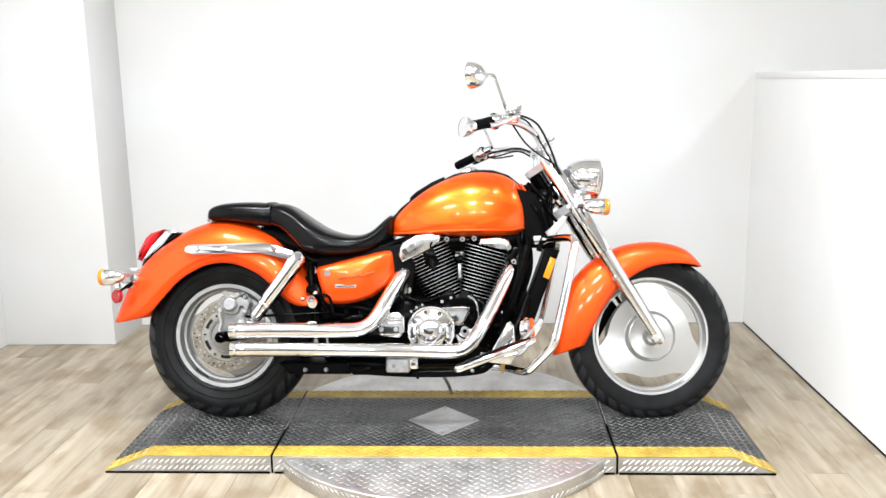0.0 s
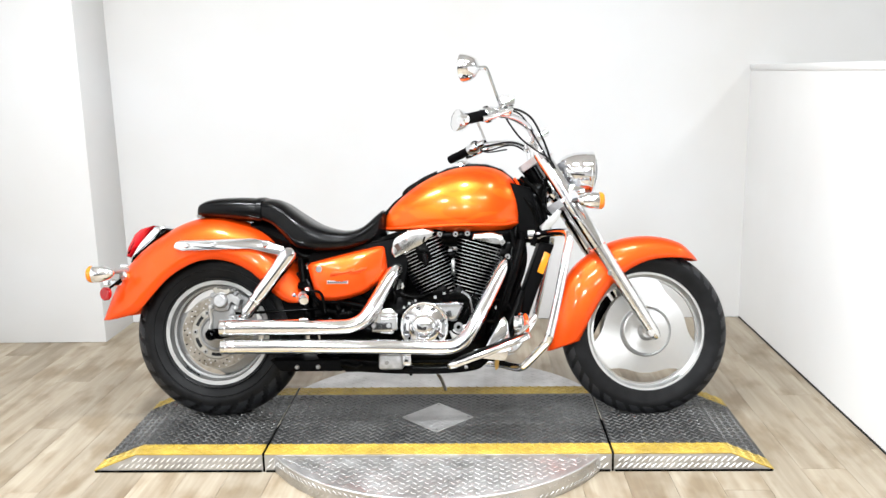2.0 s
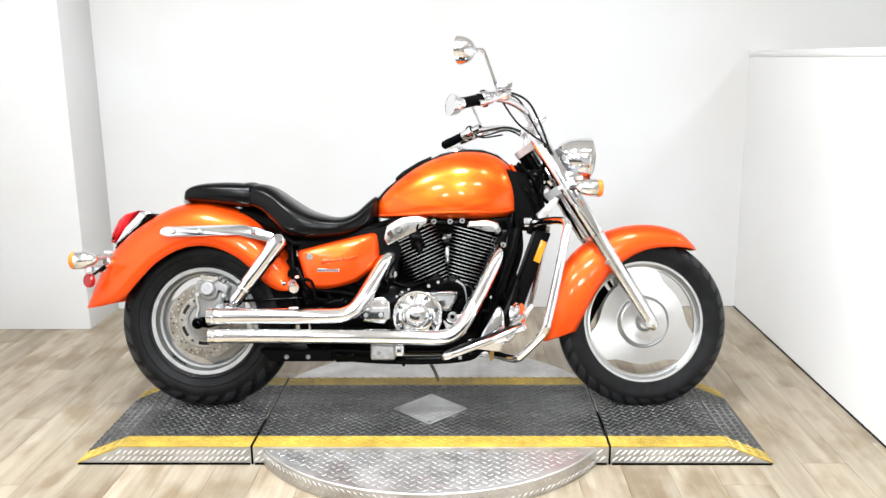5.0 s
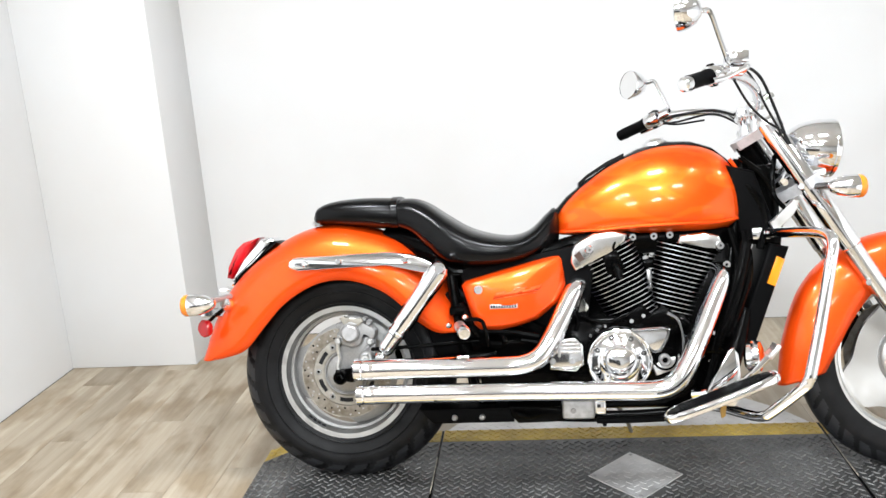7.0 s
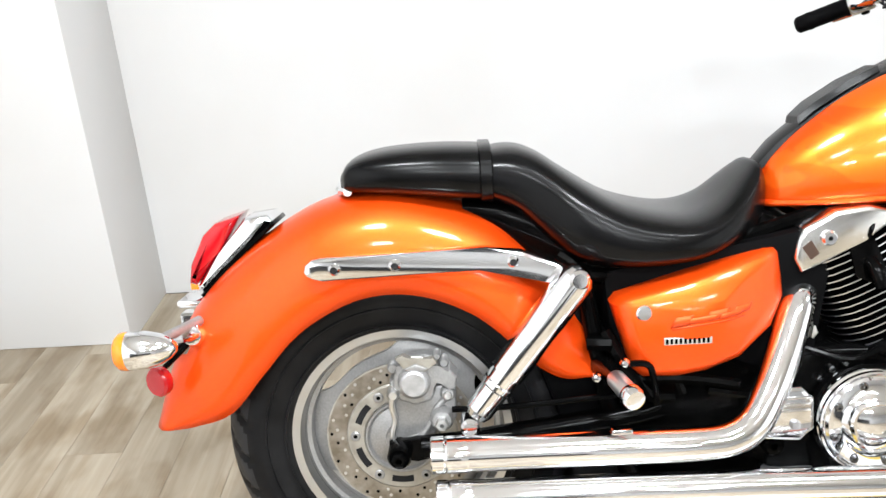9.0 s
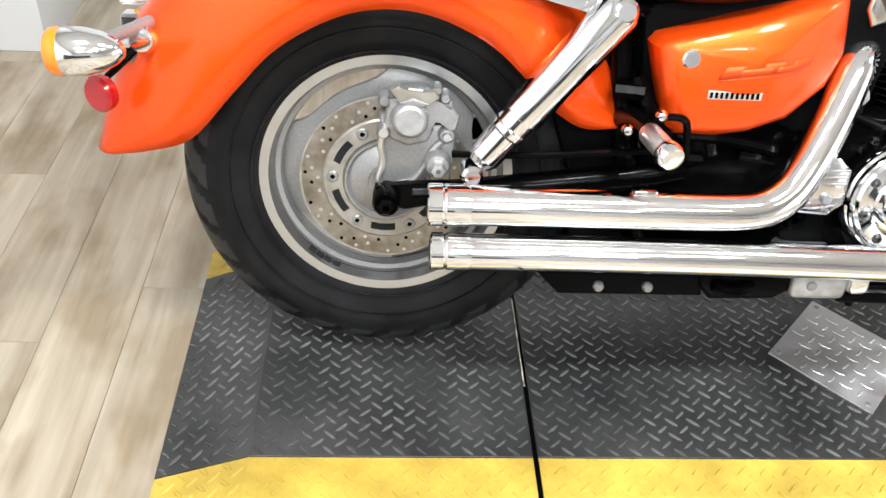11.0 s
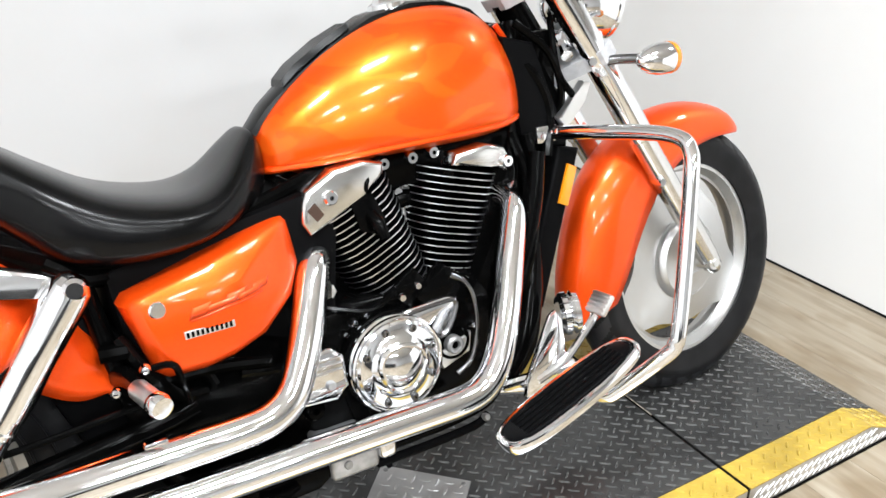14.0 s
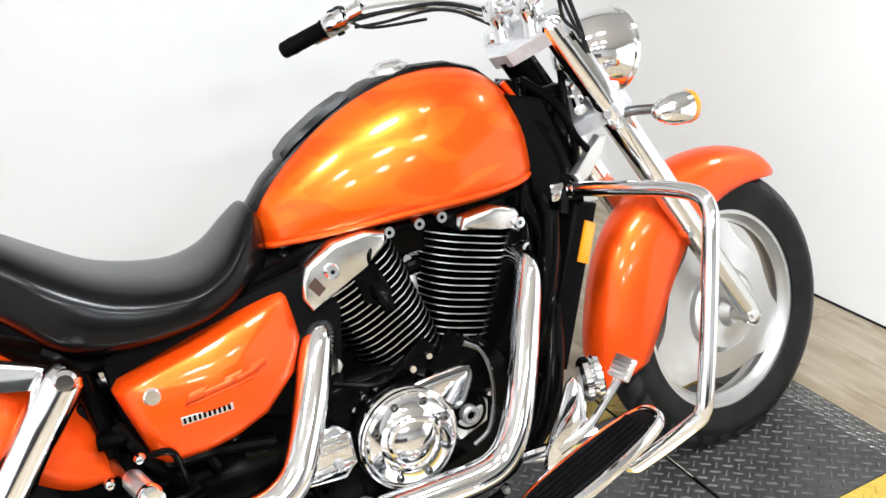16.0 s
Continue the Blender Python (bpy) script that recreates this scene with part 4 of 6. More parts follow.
bm = B()
loft(bm, [[(x, -h, w), (x, -h * 0.8, w + 0.012), (x, h * 0.8, w + 0.012), (x, h, w)] for x, w, h in ((-0.115, 0.842, 0.03), (-0.09, 0.864, 0.034), (-0.03, 0.900, 0.036), (0.02, 0.922, 0.03))])
part("strap_flap", bm, VINYL, console)
part("fuel_cap", lathe(B(), [(0, 0.016), (0.018, 0.016), (0.024, 0.013), (0.027, 0.008), (0.036, 0.004), (0.038, -0.01), (0, -0.01)], axis_to((0.115, 0.0, 0.956), (-0.1, 0, 1)), 32), CHROME, tank, "chrome fuel filler cap")

# orange side covers


def cover_lean(x, w):
    """How far a point of the cover lies inside its flattest plane."""
    return 0.55 * max(0.0, x + 0.29) ** 1.2 + 0.25 * max(0.0, w - 0.56)


def on_cover(x, w, s):
    """The lateral place of a point on the cover's face."""
    u = min(1.0, max(abs(x + 0.31) / 0.15, abs(w - 0.56) / 0.095))
    return s * (float(np.interp(u, (0.2, 0.5, 0.81, 0.87, 0.92, 0.965), (0.190, 0.188, 0.1855, 0.1825, 0.1765, 0.168))) - cover_lean(x, w) + 0.0006)


for s in (-1, 1):
    bm = B()
    out = [(-0.464, 0.574), (-0.453, 0.586), (-0.34, 0.615), (-0.20, 0.648), (-0.176, 0.652), (-0.167, 0.643), (-0.166, 0.565), (-0.188, 0.516), (-0.25, 0.470), (-0.31, 0.452), (-0.36, 0.444), (-0.415, 0.446), (-0.432, 0.461)]
    c = Vector((-0.31, 0.56))
    loops = []
    for k, v in ((1.0, 0.13), (1.0, 0.152), (0.99, 0.160), (0.965, 0.168), (0.92, 0.1765), (0.87, 0.1825), (0.81, 0.1855), (0.5, 0.188), (0.2, 0.190)):
        loops.append([(c.x + (x - c.x) * k, s * (v - cover_lean(c.x + (x - c.x) * k, c.y + (w - c.y) * k)), c.y + (w - c.y) * k) for x, w in out])
    loft(bm, loops)
    cover = part("side_cover", bm, ORANGE, bike, "glossy metallic orange side cover", angle=50)
    mt = side_disc(-0.414, 0, 0.562) if s < 0 else Matrix.Translation((-0.414, 0, 0.562)) @ Matrix.Rotation(radians(-90), 4, "X")
    part("cover_lock", lathe(B(), [(0, 0.186), (0.011, 0.186), (0.014, 0.183), (0.014, 0.165), (0, 0.165)], mt, 20), CHROME, cover, "round chrome cover lock")
    bm = B()
    box(bm, (-0.384, s * 0.182, 0.508), (-0.306, s * 0.1888, 0.5205), 0.001)
    badge = part("badge", bm, BADGEPLATE, cover, "small dark and silver maker's badge")
    bm = B()
    for k in range(10):
        box(bm, (-0.3812 + k * 0.0074, s * 0.1882, 0.5100), (-0.3772 + k * 0.0074, s * 0.1895, 0.5186))
    pieces("badge_bar", bm, BLACK, cover)
    bm = B()
    for x0, w0, ln, h in ((-0.374, 0.536, 0.030, 0.018), (-0.350, 0.541, 0.052, 0.010), (-0.318, 0.546, 0.034, 0.016), (-0.296, 0.548, 0.040, 0.009), (-0.272, 0.553, 0.030, 0.013), (-0.372, 0.533, 0.120, 0.0025)):
        rise = ln * 0.13
        loft(bm, [[(x, on_cover(x, w, s), w), (x + h * 0.45, on_cover(x + h * 0.45, w + h, s), w + h)] for x, w in ((x0 + ln * q / 6, w0 + rise * q / 6) for q in range(7))], cap=False, closed=False)
    skin(part("script_bar", bm, BADGE, cover, "faded silver model script"), 0.0003)

# frame and dark inner parts
bm = B()
for s in (-1, 1):
    tube(bm, [(0.36, s * 0.03, 0.90), (0.32, s * 0.06, 0.70), (0.26, s * 0.11, 0.42), (0.20, s * 0.12, 0.23), (0.10, s * 0.12, 0.185), (-0.20, s * 0.12, 0.185), (-0.40, s * 0.12, 0.22), (-0.46, s * 0.12, 0.36), (-0.49, s * 0.10, 0.54), (-0.50, s * 0.09, 0.62)], 0.016, 5, 12)
    tube(bm, [(0.34, s * 0.03, 0.88), (0.10, s * 0.05, 0.76), (-0.15, s * 0.08, 0.68), (-0.45, s * 0.10, 0.61), (-0.54, s * 0.09, 0.65)], 0.014, 4, 10)
part("frame", bm, BLACK, bike, "black tubular frame")
bm = B()
tube(bm, [(0.372, 0, 0.945), (0.43, 0, 0.85)], 0.032, 2, 20)
slab(bm, [(0.22, 0.87), (0.34, 0.90), (0.40, 0.86), (0.395, 0.74), (0.32, 0.70), (0.26, 0.72)], -0.035, 0.035, 0.008)
part("steering_head", bm, BLACK, bike, "black steering head")
bm = B()
slab(bm, [(0.30, 0.88), (0.375, 0.86), (0.43, 0.70), (0.40, 0.66), (0.33, 0.67)], -0.085, 0.085, 0.012)
part("head_shroud", bm, MATTE, bike, "matte black plastic shroud")
bm = B()
slab(bm, [(-0.47, 0.62), (-0.13, 0.675), (-0.085, 0.60), (-0.11, 0.45), (-0.40, 0.40), (-0.455, 0.44)], -0.115, 0.115, 0.012)
part("air_box", bm, MATTE, bike, "matte black inner box")
bm = B()
slab(bm, [(-0.46, 0.44), (-0.40, 0.50), (-0.30, 0.46), (-0.20, 0.44), (-0.18, 0.30), (-0.30, 0.24), (-0.42, 0.27)], -0.12, 0.12, 0.015)
part("gearbox_housing", bm, BLACK, bike, "black gearbox housing")
bm = B()
for pts, r in (([(-0.47, -0.13, 0.52), (-0.44, -0.15, 0.46), (-0.40, -0.15, 0.41), (-0.36, -0.14, 0.40)], 0.012), ([(-0.42, -0.15, 0.44), (-0.33, -0.15, 0.435), (-0.25, -0.15, 0.42)], 0.010),
               ([(-0.36, -0.145, 0.455), (-0.345, -0.15, 0.41)], 0.009), ([(-0.30, -0.14, 0.41), (-0.22, -0.14, 0.40), (-0.2, -0.13, 0.44)], 0.008), ([(-0.50, -0.13, 0.50), (-0.46, -0.14, 0.50)], 0.014)):
    tube(bm, pts, r, 4, 8)
part("linkage", bm, BLACK, bike, "black brackets and linkage")
bm = B()
slab(bm, [(-0.60, 0.228), (-0.33, 0.228), (-0.33, 0.186), (-0.56, 0.186)], -0.188, 0.10, 0.004)
part("under_tray", bm, MATTE, bike, "matte black under-frame tray")
bm = B()
for x in (-0.498, -0.420):
    lathe(bm, [(0, 0.198), (0.0055, 0.198), (0.0085, 0.194), (0.0085, 0.18), (0, 0.18)], side_disc(x, 0, 0.203), 12)
pieces("tray_bolt", bm, CASTGREY, bike)
bm = slab(B(), [(-0.345, 0.236), (-0.185, 0.228), (-0.178, 0.208), (-0.215, 0.184), (-0.318, 0.182), (-0.338, 0.205)], -0.194, -0.06, 0.010, 3)
tube(bm, [(-0.318, -0.197, 0.212), (-0.285, -0.203, 0.205), (-0.255, -0.197, 0.212)], 0.010, 3, 10)
part("stand_pivot_casting", bm, BLACK, bike, "black cast pivot under the frame")
bm = B()
box(bm, (-0.195, -0.204, 0.192), (-0.105, -0.05, 0.250), 0.010, segs=3)
bracket = part("exhaust_bracket", bm, GREYMET, bike, "bare grey metal exhaust bracket")
bm = B()
box(bm, (-0.106, -0.212, 0.206), (-0.074, -0.08, 0.250), 0.008, segs=3)
part("bracket_lug", bm, CHROME, bracket, "chrome lug on the bracket")
bm = B()
bolt(bm, (-0.165, -0.203, 0.218), (0, -1, 0), 0.008, 0.006)
part("bracket_bolt", bm, CASTGREY, bracket)
bm = B()
tube(bm, [(-0.10, -0.175, 0.182), (0.0, -0.178, 0.182), (0.10, -0.180, 0.186), (0.135, -0.178, 0.198)], 0.0085, 4, 10)
slab(bm, [(-0.092, 0.190), (-0.070, 0.190), (-0.074, 0.166), (-0.082, 0.166)], -0.172, -0.178)
part("brake_rod_tube", bm, MATTE, bike, "black rod under the frame")
bm = B()
for x, w in ((0.125, 0.206),):
    lathe(bm, [(0, 0.008), (0.005, 0.008), (0.0075, 0.004), (0.0075, -0.006), (0, -0.006)], axis_to((x, -0.186, w - 0.008), (0, -1, 0.3)), 10)
pieces("rod_bolt", bm, CASTGREY, bike)
bm = slab(B(), [(0.232, 0.232), (0.246, 0.226), (0.242, 0.196), (0.232, 0.190), (0.228, 0.21)], -0.222, -0.214, 0.002)
part("brass_clip", bm, BRASS, bike, "small brass-coloured clip")
bm = B()
tube(bm, [(-0.05, 0.11, 0.20), (0.02, 0.20, 0.09), (0.05, 0.255, -0.045 + 0.0)], 0.007, 4, 10)
box(bm, (0.02, 0.235, -0.052), (0.08, 0.275, -0.044))
part("side_stand", bm, GREYMET, bike, "grey metal side stand folded down")

# passenger pegs
for s in (-1, 1):
    bm = lathe(B(), [(0, -0.006), (0.013, -0.006), (0.0155, 0.0), (0.016, 0.046), (0, 0.046)], axis_to((-0.469, s * 0.224, 0.468), (0.30, s, -0.22)), 32)
    peg = part("passenger_peg", bm, BRUSHED, bike, "short silver passenger foot peg")
    part("peg_cap", lathe(B(), [(0, 0.045), (0.0178, 0.045), (0.019, 0.050), (0.0188, 0.060), (0.016, 0.066), (0.008, 0.068), (0, 0.066)], axis_to((-0.469, s * 0.224, 0.468), (0.30, s, -0.22)), 32), CHROME, peg, "chrome peg end")
    part("peg_mount", tube(B(), [(-0.475, s * 0.12, 0.455), (-0.471, s * 0.17, 0.464), (-0.469, s * 0.22, 0.468)], [0.02, 0.017, 0.014], 3, 12), BLACK, peg)
    bm = B()
    for at in ((-0.499, s * 0.220, 0.470), (-0.453, s * 0.214, 0.490)):
        lathe(bm, [(0, 0.009), (0.005, 0.0078), (0.0085, 0.003), (0.009, -0.002), (0.006, -0.012), (0, -0.012)], axis_to(at, (-0.1, s, 0.1)), 14)
    pieces("peg_bolt", bm, CHROME, peg)
    part("peg_strut", tube(B(), [(-0.453, s * 0.200, 0.484), (-0.412, s * 0.190, 0.478), (-0.400, s * 0.182, 0.45), (-0.392, s * 0.170, 0.40)], 0.0055, 4, 10), BLACK, peg)

# exhaust pipes
UV, LV = -0.226, -0.238
bm = B()
tube(bm, [(-0.720, UV, 0.353), (-0.60, UV, 0.353), (-0.45, UV, 0.352), (-0.34, UV, 0.352), (-0.285, UV + 0.004, 0.357), (-0.245, UV + 0.014, 0.379), (-0.215, UV + 0.032, 0.42), (-0.18, UV + 0.064, 0.48), (-0.150, UV + 0.098, 0.535), (-0.134, UV + 0.118, 0.556), (-0.115, UV + 0.148, 0.566)], [0.0295, 0.0295, 0.0295, 0.029, 0.029, 0.029, 0.029, 0.029, 0.0285, 0.026, 0.022], 6, 28)
up = part("exhaust_pipe", bm, CHROME, bike, "chrome rear-cylinder exhaust pipe")
bm = lathe(B(), [(0.022, 0.02), (0.022, 0.057), (0.0275, 0.057), (0.0305, 0.055), (0.0305, 0.036), (0.0285, 0.033), (0.0305, 0.030), (0.0305, 0.0), (0.0295, -0.004)], axis_to((-0.715, UV, 0.353), (-1, 0, 0)), 40)
part("pipe_tip", bm, CHROME, up, angle=18)
bm = B()
box(bm, (-0.48, UV - 0.012, 0.374), (-0.445, UV + 0.012, 0.387), 0.004)
part("pipe_clamp", bm, CHROME, up)
bm = B()
tube(bm, [(-0.715, LV, 0.285), (-0.50, LV, 0.284), (-0.25, LV, 0.281), (-0.05, LV, 0.277), (0.05, LV, 0.276), (0.10, LV + 0.003, 0.288), (0.138, LV + 0.011, 0.325), (0.175, LV + 0.032, 0.388), (0.225, LV + 0.075, 0.482), (0.264, LV + 0.110, 0.555), (0.272, LV + 0.136, 0.580), (0.257, LV + 0.178, 0.594)], [0.0265, 0.0265, 0.0265, 0.027, 0.027, 0.027, 0.027, 0.027, 0.0265, 0.025, 0.022, 0.02], 6, 28)
dn = part("exhaust_pipe", bm, CHROME, bike, "chrome front-cylinder exhaust pipe")
bm = lathe(B(), [(0.019, 0.02), (0.019, 0.055), (0.025, 0.055), (0.0275, 0.053), (0.0275, 0.036), (0.0255, 0.033), (0.0275, 0.030), (0.0275, 0.0), (0.0265, -0.004)], axis_to((-0.711, LV, 0.285), (-1, 0, 0)), 40)
part("pipe_tip", bm, CHROME, dn, angle=18)

# engine
engine = bike
bm = B()
slab(bm, [(-0.21, 0.44), (-0.10, 0.47), (0.03, 0.46), (0.16, 0.47), (0.215, 0.40), (0.19, 0.26), (0.10, 0.20), (-0.12, 0.20), (-0.22, 0.27)], -0.115, 0.115, 0.015)
part("crankcase", bm, BLACK, engine, "black crankcase")


def cylinder(base, top, w0, w1, n, v, label, notch=None):
    """A finned cylinder between two points in the side plane."""
    b, t = Vector((base[0], 0, base[1])), Vector((top[0], 0, top[1]))
    d = (t - b).normalized()
    side = Vector((d.z, 0, -d.x))
    m = Matrix(((side.x, 0, d.x, b.x), (0, 1, 0, 0), (side.z, 0, d.z, b.z), (0, 0, 0, 1)))
    L = (t - b).length
    bm = lathe(B(), [(0, -0.04), (w0 * 0.39, -0.04), (w1 * 0.40, L), (0, L)], m, 32)
    ob = part("cylinder", bm, BLACK, engine, label)
    for k in range(n):
        u = (k + 0.5) / n
        w = w0 + (w1 - w0) * u
        z = L * u
        hw, hv, r = w / 2, v * (0.9 + 0.1 * u), min(w / 2, v) * 0.72
        out = []
        for cx, cy, a0 in ((hw - r, hv - r, 0), (-hw + r, hv - r, 90), (-hw + r, -hv + r, 180), (hw - r, -hv + r, 270)):
            out += [(cx + r * math.cos(radians(a0 + a)), cy + r * math.sin(radians(a0 + a))) for a in (0, 22.5, 45, 67.5, 90)]
        fb = B()
        loft(fb, [[(x, y, z - 0.002) for x, y in out], [(x, y, z + 0.002) for x, y in out]])
        bmesh.ops.transform(fb, matrix=m, verts=fb.verts)
        fin = part("fin", fb, BLACK, ob)
        eb = B()
        loft(eb, [[(x * k2, y * k2, z + h) for x, y in out] for k2, h in ((1.0, -0.0010), (1.005, -0.0010), (1.005, 0.0010), (1.0, 0.0010))], cap=False)
        bmesh.ops.transform(eb, matrix=m, verts=eb.verts)
        part("fin_edge", eb, FINEDGE, ob)
    return ob, m, L


rc, rm, rl = cylinder((0.035, 0.452), (-0.056, 0.655), 0.138, 0.190, 17, 0.122, "black finned rear cylinder with polished fin edges")
fc, fm, fl = cylinder((0.128, 0.455), (0.185, 0.655), 0.116, 0.180, 16, 0.116, "black finned front cylinder with polished fin edges")
# chrome head covers
bm = slab(B(), [(-0.152, 0.625), (-0.140, 0.600), (-0.120, 0.606), (-0.035, 0.652), (0.004, 0.676), (0.010, 0.700), (-0.03, 0.710), (-0.085, 0.704), (-0.138, 0.676), (-0.148, 0.655)], -0.126, 0.10, 0.009, 4)
hc = part("head_cover", bm, POLISHED, engine, "chrome rear cylinder head cover")
bm = slab(B(), [(-0.141, 0.645), (-0.126, 0.624), (-0.112, 0.634), (-0.126, 0.657)], -0.1255, -0.1275)
part("cover_window", bm, BROWNISH, hc, "dark brown window in the cover")
part("head_bolt", lathe(B(), [(0.004, 0.136), (0.010, 0.136), (0.013, 0.132), (0.013, 0.11), (0, 0.11)], side_disc(-0.098, 0, 0.660), 16), CHROME, hc)
bm = B()
slab(bm, [(0.150, 0.666), (0.160, 0.688), (0.225, 0.694), (0.266, 0.682), (0.281, 0.652), (0.268, 0.634), (0.232, 0.660), (0.16, 0.660)], -0.118, 0.10, 0.010, 3)
hc2 = part("head_cover", bm, POLISHED, engine, "chrome front cylinder head cover")
bm = B()
for x, w, v in ((0.265, 0.655, 0.120), (0.09, 0.688, 0.074), (0.135, 0.690, 0.074), (0.03, 0.688, 0.078), (0.285, 0.60, 0.10)):
    lathe(bm, [(0.004, v + 0.006), (0.010, v + 0.006), (0.012, v), (0.012, v - 0.016), (0, v - 0.016)], side_disc(x, 0, w), 14)
pieces("head_bolt", bm, CHROME, hc2)
bm = B()
slab(bm, [(-0.14, 0.69), (0.31, 0.705), (0.335, 0.66), (0.28, 0.625), (0.12, 0.64), (0.05, 0.64), (-0.10, 0.655)], -0.07, 0.07, 0.01)
part("top_frame_cover", bm, BLACK, engine, "black frame cover below the tank")
bm = B()
slab(bm, [(0.0, 0.66), (0.16, 0.66), (0.14, 0.56), (0.105, 0.47), (0.06, 0.47), (0.02, 0.57)], -0.03, 0.06, 0.01)
part("carburettor", bm, BLACK, engine, "black carburettor between the cylinders")
bm = B()
for x, w, rr, out in ((0.070, 0.660, 0.013, 0.082), (0.086, 0.640, 0.009, 0.074), (0.076, 0.602, 0.012, 0.078), (0.079, 0.540, 0.010, 0.080)):
    lathe(bm, [(0, out), (rr * 0.5, out), (rr * 0.7, out - 0.006), (rr, out - 0.008), (rr, 0.03), (0, 0.03)], side_disc(x, 0, w), 8)
box(bm, (0.058, -0.076, 0.618), (0.096, -0.04, 0.630), 0.003)
box(bm, (0.071, -0.072, 0.548), (0.085, -0.04, 0.592), 0.003)
box(bm, (0.062, -0.070, 0.636), (0.076, -0.04, 0.652), 0.003)
pieces("linkage_pin", bm, ALU, engine, m=Matrix.Translation((0, 0.034, 0)))
bm = B()
slab(bm, [(0.325, 0.655), (0.345, 0.80), (0.40, 0.82), (0.455, 0.72), (0.445, 0.645)], -0.075, 0.075, 0.01)
part("regulator_cover", bm, BLACK, bike, "black cover ahead of the engine")
bm = slab(B(), [(-0.140, 0.476), (-0.128, 0.520), (-0.116, 0.528), (-0.104, 0.492), (-0.112, 0.482)], -0.095, -0.115, 0.004)
part("hose_joint", bm, ALU, engine, "bare metal hose joint")
# spark plug cap and lead
bm = B()
tube(bm, [(-0.030, -0.105, 0.625), (-0.022, -0.14, 0.60), (-0.018, -0.15, 0.575)], [0.012, 0.013, 0.010], 4, 12)
tube(bm, [(-0.030, -0.11, 0.63), (-0.028, -0.125, 0.67), (0.0, -0.10, 0.70), (0.05, -0.06, 0.70)], 0.0045, 4, 8)
slab(bm, [(-0.062, 0.640), (-0.02, 0.655), (0.002, 0.60), (-0.015, 0.575), (-0.05, 0.59)], -0.119, -0.126, 0.003)
part("spark_plug_cap", bm, BLACK, engine, "black spark plug cap and lead")
bm = B()
tube(bm, [(0.045, -0.03, 0.60), (0.078, -0.04, 0.61), (0.115, -0.03, 0.60)], 0.018, 4, 12)
part("intake_pipe", bm, BLACK, engine, "black intake pipe")
bm = B()
for x, w in ((0.072, 0.655), (0.085, 0.64), (0.068, 0.625), (0.082, 0.60)):
    lathe(bm, [(0, 0.05), (0.008, 0.05), (0.011, 0.044), (0.011, 0.02), (0, 0.02)], side_disc(x, 0, w), 10)
pieces("carburettor_fitting", bm, CHROME, engine)
bm = B()
slab(bm, [(0.035, 0.448), (0.10, 0.495), (0.17, 0.44), (0.14, 0.41), (0.06, 0.42)], -0.10, -0.135, 0.006)
slab(bm, [(-0.02, 0.46), (0.045, 0.50), (0.075, 0.46), (0.03, 0.43)], -0.09, -0.125, 0.006)
part("cylinder_base", bm, BLACK, engine)

bm = B()
slab(bm, [(-0.17, 0.42), (-0.175, 0.60), (-0.12, 0.64), (-0.04, 0.62), (0.03, 0.52), (0.03, 0.43)], -0.055, 0.055, 0.01)
part("inner_frame_plate", bm, BLACK, engine, "black plate behind the cylinder")
# clutch cover and neighbours
CX, CW = -0.028, 0.346
bm = lathe(B(), [(0, 0.184), (0.03, 0.183), (0.048, 0.179), (0.056, 0.172), (0.060, 0.169), (0.077, 0.167), (0.083, 0.161), (0.084, 0.147), (0.088, 0.144), (0.090, 0.137), (0.090, 0.10), (0, 0.10)], side_disc(CX, 0, CW), 64)
clutch = part("clutch_cover", bm, CHROME, engine, "round chrome clutch cover")
bm = B()
for k in range(8):
    a = 2 * math.pi * k / 8 + 0.3
    lathe(bm, [(0.003, 0.173), (0.0055, 0.173), (0.0075, 0.170), (0.0075, 0.158), (0, 0.158)], side_disc(CX + 0.070 * math.cos(a), 0, CW + 0.070 * math.sin(a)), 10)
pieces("cover_screw", bm, GUNMETAL, clutch)
tri_out = [(math.cos(t), math.sin(t), 1 + 0.06 * math.cos(3 * (t - 0.4))) for t in np.linspace(0, 2 * math.pi, 48, endpoint=False)]
bm = loft(B(), [[(CX + r * q * x, -v, CW + r * q * y) for x, y, q in tri_out] for r, v in ((0.049, 0.174), (0.048, 0.183), (0.044, 0.1865), (0.041, 0.1865), (0.038, 0.183), (0.027, 0.188), (0.010, 0.190))])
part("cover_boss", bm, CHROME, clutch, "raised three-lobed chrome centre")
part("cover_lip", lathe(B(), [(0.082, 0.159), (0.084, 0.164), (0.0865, 0.165), (0.0895, 0.163), (0.0905, 0.158), (0.086, 0.153)], side_disc(CX, 0, CW), 64, close=True), CHROME, clutch)
part("cover_gasket", lathe(B(), [(0.088, 0.138), (0.094, 0.136), (0.096, 0.130), (0.096, 0.11), (0.088, 0.11)], side_disc(CX, 0, CW), 64, close=True), BLACK, clutch)
bm = B()
slab(bm, [(0.062, 0.325), (0.075, 0.295), (0.135, 0.315), (0.142, 0.352), (0.10, 0.345)], -0.10, -0.138, 0.006)
part("lower_case", bm, ALU, engine, "cast aluminium lower engine case")
bm = B()
